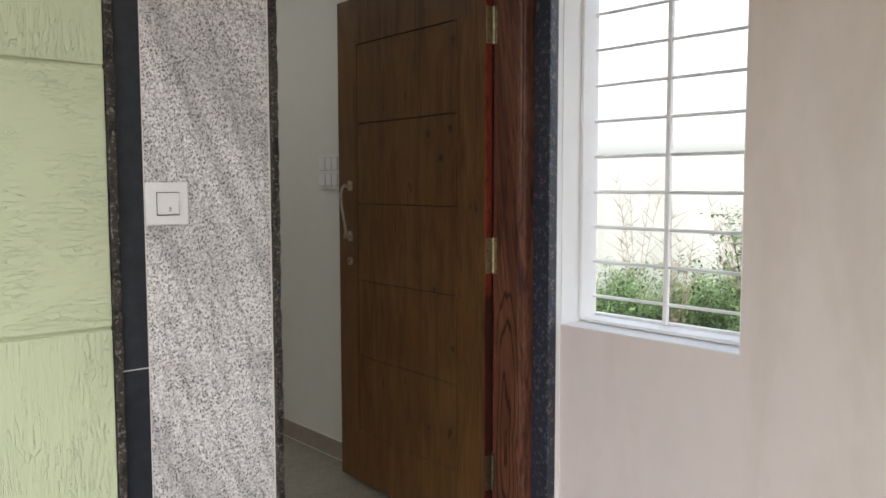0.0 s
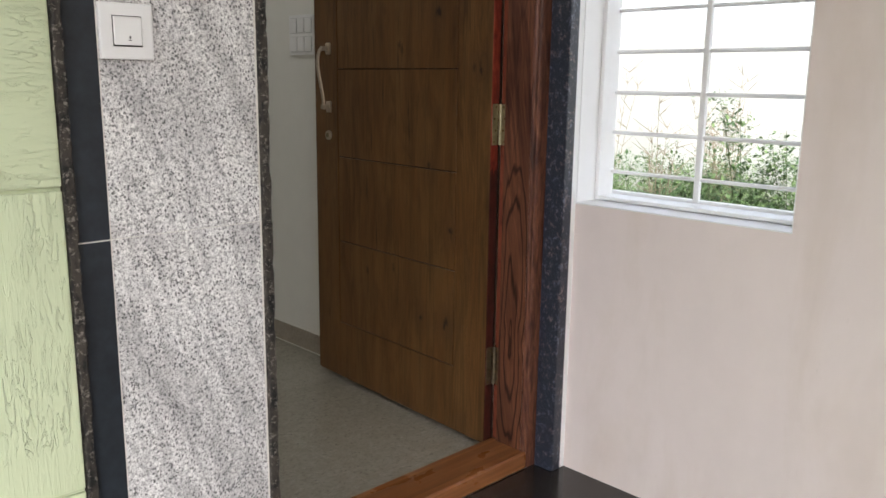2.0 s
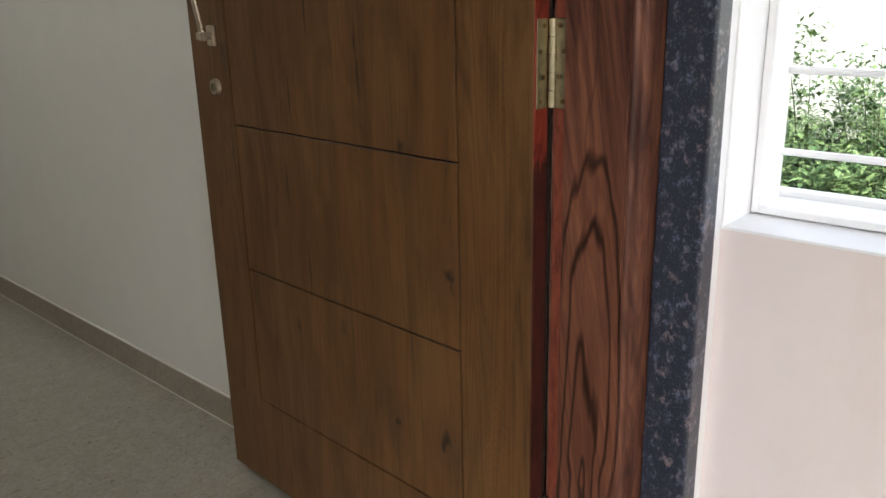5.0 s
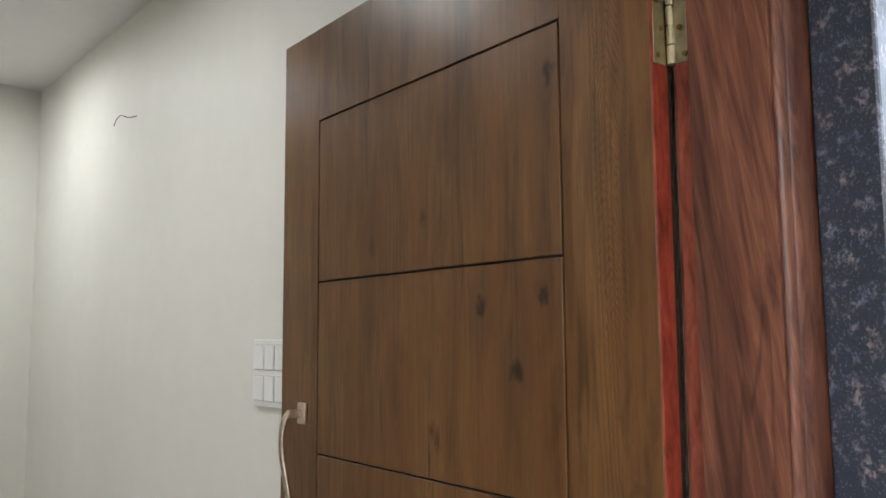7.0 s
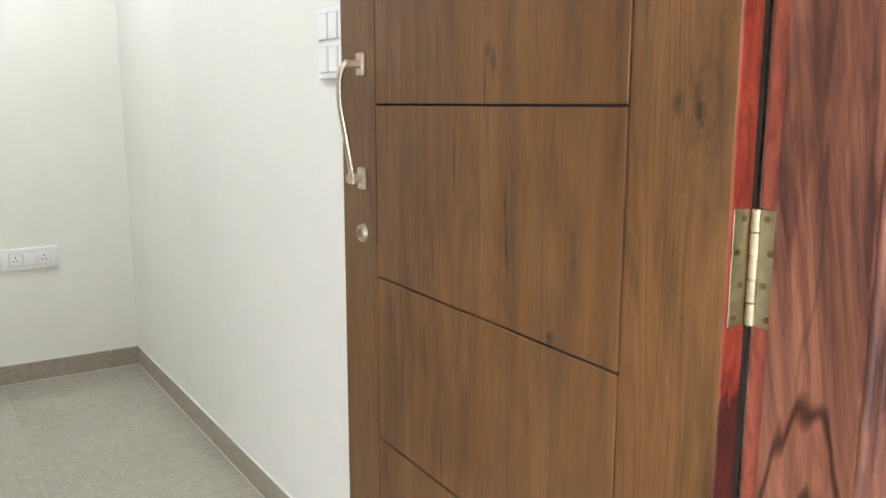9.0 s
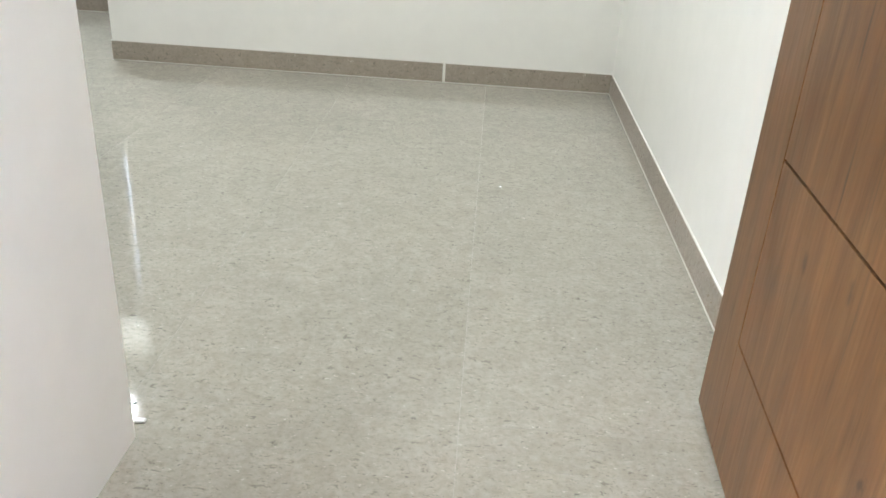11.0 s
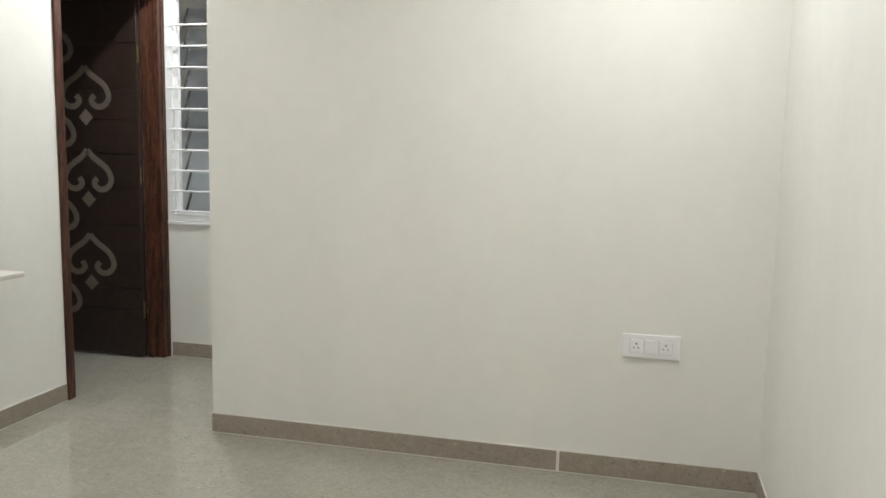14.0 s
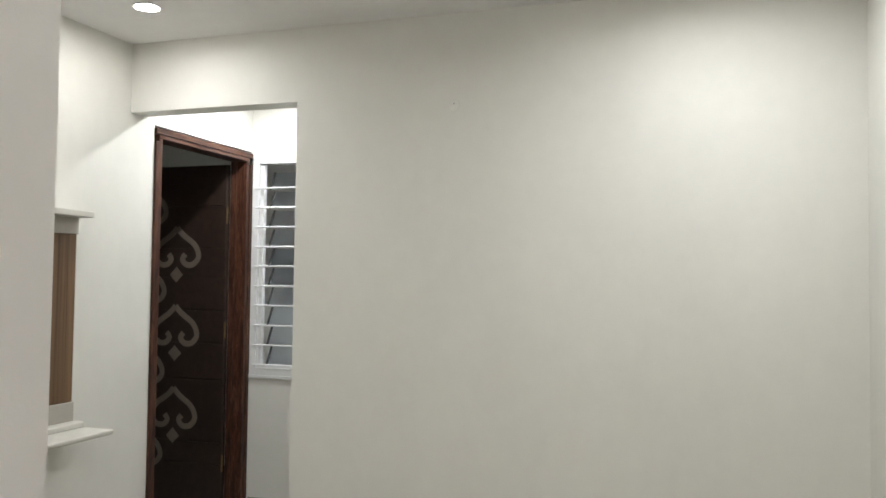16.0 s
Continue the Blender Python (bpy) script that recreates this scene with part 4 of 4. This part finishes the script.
part("core", box(-0.815, -0.004, -0.002, 0.030, 0.012, 2.112), M_WENGE, leaf2)
zz = [0.012, 0.29, 0.42, 0.80, 1.02, 1.22, 1.42, 1.60, 1.86, 2.112]
for a, b in zip(zz, zz[1:]):
    part("panel", box(-0.815, -0.004, -0.008, -0.002, a + 0.002, b - 0.002, 0.0015), M_WENGE, leaf2)


def ribbon(pts, w):
    """A flat inlaid band along points in the leaf's plane."""
    t = bmesh.new()
    line = [Vector((p[0], 0, p[1])) for p in pts]
    rows = []
    for i, p in enumerate(line):
        d = (line[min(i + 1, len(line) - 1)] - line[max(i - 1, 0)]).normalized()
        s = Vector((-d.z, 0, d.x)) * (w / 2)
        rows.append([t.verts.new(p + s + Vector((0, y, 0))) for y in (-0.0095, -0.0075)] + [t.verts.new(p - s + Vector((0, y, 0))) for y in (-0.0075, -0.0095)])
    for a, b in zip(rows, rows[1:]):
        for j in range(4):
            t.faces.new((a[j], a[(j + 1) % 4], b[(j + 1) % 4], b[j]))
    t.faces.new(rows[0])
    t.faces.new(rows[-1][::-1])
    return t


def ornament(cx, cz, s):
    """A pointed arch with two curled ends and a lozenge below."""
    t = bmesh.new()
    for k in (-1, 1):
        pts = smooth_line([(cx, 0, cz + s * 1.0), (cx + k * s * 0.25, 0, cz + s * 0.74), (cx + k * s * 0.75, 0, cz + s * 0.38), (cx + k * s * 0.92, 0, cz - s * 0.02), (cx + k * s * 0.72, 0, cz - s * 0.30),
                           (cx + k * s * 0.42, 0, cz - s * 0.33), (cx + k * s * 0.24, 0, cz - s * 0.14), (cx + k * s * 0.36, 0, cz + s * 0.04)], 6)
        add(t, ribbon([(p.x, p.z) for p in pts], s * 0.205))
    d = s * 0.30
    add(t, ribbon([(cx, cz - s * 0.70 - d), (cx, cz - s * 0.70 - d * 0.99), (cx, cz - s * 0.70 + d)], 0.001))
    q = bmesh.new()
    bmesh.ops.create_cube(q, size=1)
    bmesh.ops.scale(q, vec=(d * 1.32, 0.002, d * 1.32), verts=q.verts)
    bmesh.ops.rotate(q, cent=(0, 0, 0), matrix=Matrix.Rotation(radians(45), 3, "Y"), verts=q.verts)
    bmesh.ops.translate(q, vec=(cx, -0.0088, cz - s * 0.70), verts=q.verts)
    return add(t, q)


for cz in (1.560, 1.075, 0.570):
    part("ornament", ornament(-0.352, cz - 0.004, 0.172), M_INLAY, leaf2, "pale ornament of curls and a lozenge")
for cz in (1.83, 1.335, 0.835, 0.33):
    part("ornament", ornament(-0.598, cz - 0.004, 0.172), M_INLAY, leaf2, "pale ornament of curls and a lozenge")
for z0, z1 in ((0.25, 0.35), (1.05, 1.15), (1.75, 1.85)):
    part("hinge", rod((0.004, -0.006, z0), (0.004, -0.006, z1), 0.006, 10), M_SCREW, leaf2)

window_2 = thing("window_2", "white louvred corridor window with level grille bars", "window", kind="structure")
VX0, VX1, VZ0, VZ1 = -3.118, -2.152, 0.8135, 2.174
part("sill", box(VX0 - 0.008, VX1, BY - 0.012, BY + 0.14, VZ0 - 0.001, VZ0 + 0.017, 0.002), M_MARBLE, window_2)
fr = bmesh.new()
for x0, x1, z0, z1 in ((VX0, VX0 + 0.045, VZ0 + 0.018, VZ1), (VX1 - 0.045, VX1, VZ0 + 0.018, VZ1), (VX0 + 0.045, VX1 - 0.045, VZ0 + 0.018, VZ0 + 0.06), (VX0 + 0.045, VX1 - 0.045, VZ1 - 0.05, VZ1)):
    box(x0, x1, BY - 0.006, BY + 0.05, z0, z1, 0.003, bm=fr)
part("window_frame", fr, M_GRILLE, window_2)
fr = bmesh.new()
for x0, x1, z0, z1 in ((VX0 + 0.046, VX0 + 0.072, VZ0 + 0.061, VZ1 - 0.051), (VX0 + 0.072, VX1 - 0.05, VZ0 + 0.061, VZ0 + 0.08)):
    box(x0, x1, BY + 0.012, BY + 0.045, z0, z1, 0.002, bm=fr)
part("inner_frame", fr, M_GRILLE, window_2)
for i in range(10):
    z = 1.012 - 0.1195 + 0.1202 * i
    part("grille_bar", rod((VX0 + 0.03, BY - 0.010, z), (VX1 - 0.02, BY - 0.010, z), 0.0058, 8), M_GRILLE, window_2)
    t = bmesh.new()
    box(VX0 + 0.075, VX1 - 0.05, -0.0025, 0.0025, -0.062, 0.062, 0.001, bm=t)
    bmesh.ops.rotate(t, cent=(0, 0, 0), matrix=Matrix.Rotation(radians(-28), 3, "X"), verts=t.verts)
    bmesh.ops.translate(t, vec=(0, BY + 0.095, z + 0.055), verts=t.verts)
    pane = part("pane", t, M_GLASS, window_2, "tilted glass louvre")
    pane.visible_shadow = False
    t = bmesh.new()
    box(VX0 + 0.08, VX0 + 0.092, -0.004, 0.004, -0.066, 0.066, 0.001, bm=t)
    bmesh.ops.rotate(t, cent=(0, 0, 0), matrix=Matrix.Rotation(radians(-28), 3, "X"), verts=t.verts)
    bmesh.ops.translate(t, vec=(0, BY + 0.090, z + 0.055), verts=t.verts)
    part("louvre_clip", t, M_DARK, window_2)
single("grey_tub", boxes([(-3.05, -2.6, 5.15, 5.45, 0.0, 0.93)], 0.03), M_GREYBOX, "grey plastic bin standing in the utility space", "bin")

# ---- garden outside the porch window ----
GZ0 = -0.35
ground = bmesh.new()
bmesh.ops.create_grid(ground, x_segments=2, y_segments=2, size=600)
bmesh.ops.translate(ground, vec=(0, 0, GZ0), verts=ground.verts)
single("ground", ground, M_SOIL, "bare garden soil and open ground", "ground", "structure")
single("compound_wall", boxes([(5.2, 5.4, -9, 14, GZ0, 1.6)], 0.005), M_CONC, "pale painted compound wall round the garden", "compound wall", "structure")

rng = random.Random(4)


def blades(x0, x1, y0, y1, count, h0, h1, w):
    verts, faces = [], []
    for _ in range(count):
        x, y = rng.uniform(x0, x1), rng.uniform(y0, y1)
        a, h, b = rng.uniform(0, 6.28), rng.uniform(h0, h1), rng.uniform(0.1, 0.55)
        dx, dy, ww = math.cos(a), math.sin(a), w * rng.uniform(0.6, 1.4)
        i = len(verts)
        for s in (0.0, 0.55, 1.0):
            k = ww * (1 - 0.9 * s)
            cx, cy, cz = x + dx * b * h * s * s, y + dy * b * h * s * s, GZ0 + h * (s - 0.25 * b * s * s)
            verts += [(cx - dy * k, cy + dx * k, cz), (cx + dy * k, cy - dx * k, cz)]
        faces += [(i, i + 1, i + 3, i + 2), (i + 2, i + 3, i + 5, i + 4)]
    me = bpy.data.meshes.new("grass")
    me.from_pydata(verts, [], faces)
    me.materials.append(M_LEAF2)
    return me


tagged(new("grass", blades(0.9, 5.1, -2.0, 5.5, 16000, 0.30, 0.78, 0.007)), "rank green and yellowing grass", "grass", kind="stuff")


def leaf_quads(bm, c, d, size):
    """One pointed leaf folded on its midrib."""
    d = d.normalized()
    s = d.cross(Vector((0, 0, 1)))
    s = s.normalized() if s.length > 0.01 else Vector((1, 0, 0))
    u = s.cross(d)
    a = [c, c + d * size * 0.45 + s * size * 0.24 + u * size * 0.05, c + d * size - u * size * 0.12, c + d * size * 0.45 - s * size * 0.24 + u * size * 0.05, c + d * size * 0.5]
    v = [bm.verts.new(p) for p in a]
    bm.faces.new((v[0], v[1], v[4]))
    bm.faces.new((v[1], v[2], v[4]))
    bm.faces.new((v[2], v[3], v[4]))
    bm.faces.new((v[3], v[0], v[4]))


def shrub(x, y, h, spread, leaves, size, bare=False):
    s = thing("shrub", "leggy green weed shrub in the garden" if not bare else "dry bare twiggy shrub in the garden", "shrub", pose(x, y, GZ0), group="garden shrubs")
    st, cr = bmesh.new(), bmesh.new()
    n = rng.randint(5, 8)
    for i in range(n):
        a = rng.uniform(0, 6.28)
        top = Vector((math.cos(a) * spread * rng.uniform(0.3, 1), math.sin(a) * spread * rng.uniform(0.3, 1), h * rng.uniform(0.6, 1)))
        mid = Vector((top.x * 0.35, top.y * 0.35, top.z * 0.55))
        line = smooth_line([(0, 0, 0), mid, top], 5)
        tube(line, 0.0045, 0.0045, 5, bm=st, side=(0.3, 1, 0.1), taper=0.75)
        if bare:
            for p in line[3:]:
                for _ in range(3):
                    q = p + Vector((rng.uniform(-1, 1), rng.uniform(-1, 1), rng.uniform(0.3, 1.3))) * 0.13
                    tube([p, (p + q) / 2 + Vector((0.01, 0.01, 0.0)), q], 0.003, 0.003, 4, bm=st, side=(0.3, 1, 0.1), taper=0.7)
        for _ in range(int(leaves * 5.6) // n):
            f = rng.random() ** 0.6
            p = line[min(int(f * (len(line) - 1)), len(line) - 1)]
            jit = Vector((rng.gauss(0, 1), rng.gauss(0, 1), rng.gauss(0, 0.7))) * 0.055
            leaf_quads(cr, p + jit, Vector((rng.gauss(0, 1), rng.gauss(0, 1), rng.uniform(-0.4, 0.7))), size * rng.uniform(0.32, 0.74))
    part("stem", st, M_DRY if bare else M_STEM, s)
    if leaves:
        part("crown", cr, M_LEAF, s)


for x, y, h, sp, nl, sz in ((3.0, 0.62, 1.55, 0.26, 330, 0.075), (2.9, 0.28, 1.45, 0.24, 320, 0.07), (3.1, -0.06, 1.42, 0.24, 320, 0.07), (3.3, 1.05, 1.25, 0.2, 170, 0.06),
                            (2.4, 0.25, 0.85, 0.34, 420, 0.085), (2.5, -0.15, 0.80, 0.36, 420, 0.085), (2.2, -0.4, 0.75, 0.3, 320, 0.08), (2.9, 1.5, 0.85, 0.36, 420, 0.07),
                            (3.4, 2.0, 0.95, 0.38, 480, 0.06), (3.8, 1.5, 1.0, 0.38, 480, 0.06), (3.9, 2.5, 1.0, 0.4, 480, 0.06), (4.3, 1.9, 1.05, 0.4, 480, 0.06), (3.5, 0.9, 0.9, 0.36, 420, 0.07),
                            (4.4, 3.0, 1.0, 0.4, 480, 0.06), (3.9, 0.5, 0.9, 0.36, 420, 0.07), (1.7, 0.6, 0.9, 0.3, 360, 0.07), (4.6, 3.8, 1.1, 0.4, 480, 0.06), (3.6, -0.5, 1.0, 0.3, 320, 0.07)):
    shrub(x, y, h, sp, nl, sz)
for _ in range(58):
    shrub(rng.uniform(2.3, 4.9), rng.uniform(-0.9, 4.2), rng.uniform(0.72, 1.14), 0.36, 330, 0.075)
for x, y, h in ((4.3, 2.5, 1.75), (4.2, 1.35, 1.7), (3.0, 1.25, 1.45), (4.6, 1.7, 1.6)):
    shrub(x, y, h, 0.25, 0, 0.05, True)

# ---- floor tiles ----
TS = 0.6225


def tiles(x_from, x_to, y_from, y_to, bm_cache={}):
    xs = sorted({x_from, x_to, *[-1.690 + TS * i for i in range(-4, 6) if x_from < -1.690 + TS * i < x_to]})
    ys = sorted({y_from, y_to, *[1.488 + TS * i for i in range(-4, 6) if y_from < 1.488 + TS * i < y_to]})
    for x0, x1 in zip(xs, xs[1:]):
        for y0, y1 in zip(ys, ys[1:]):
            if x1 - x0 < 0.01 or y1 - y0 < 0.01:
                continue
            key = (round(x1 - x0, 4), round(y1 - y0, 4))
            if key not in bm_cache:
                w, d = key
                bm_cache[key] = mesh_of(box(0.0004, w - 0.0004, 0.0004, d - 0.0004, -0.002, 0.0, 0.0001), "tile", M_FLOOR)
            ob = new("tile", bm_cache[key])
            ob.location = (x0, y0, 0)
            ob.parent = floor


tiles(-1.014, RX, 0.0, 0.75)
tiles(LX, RX, 0.75, FY)
tiles(LX, -0.6, FY + 0.115, BY)
tiles(LX, -2.21, FY, FY + 0.115)
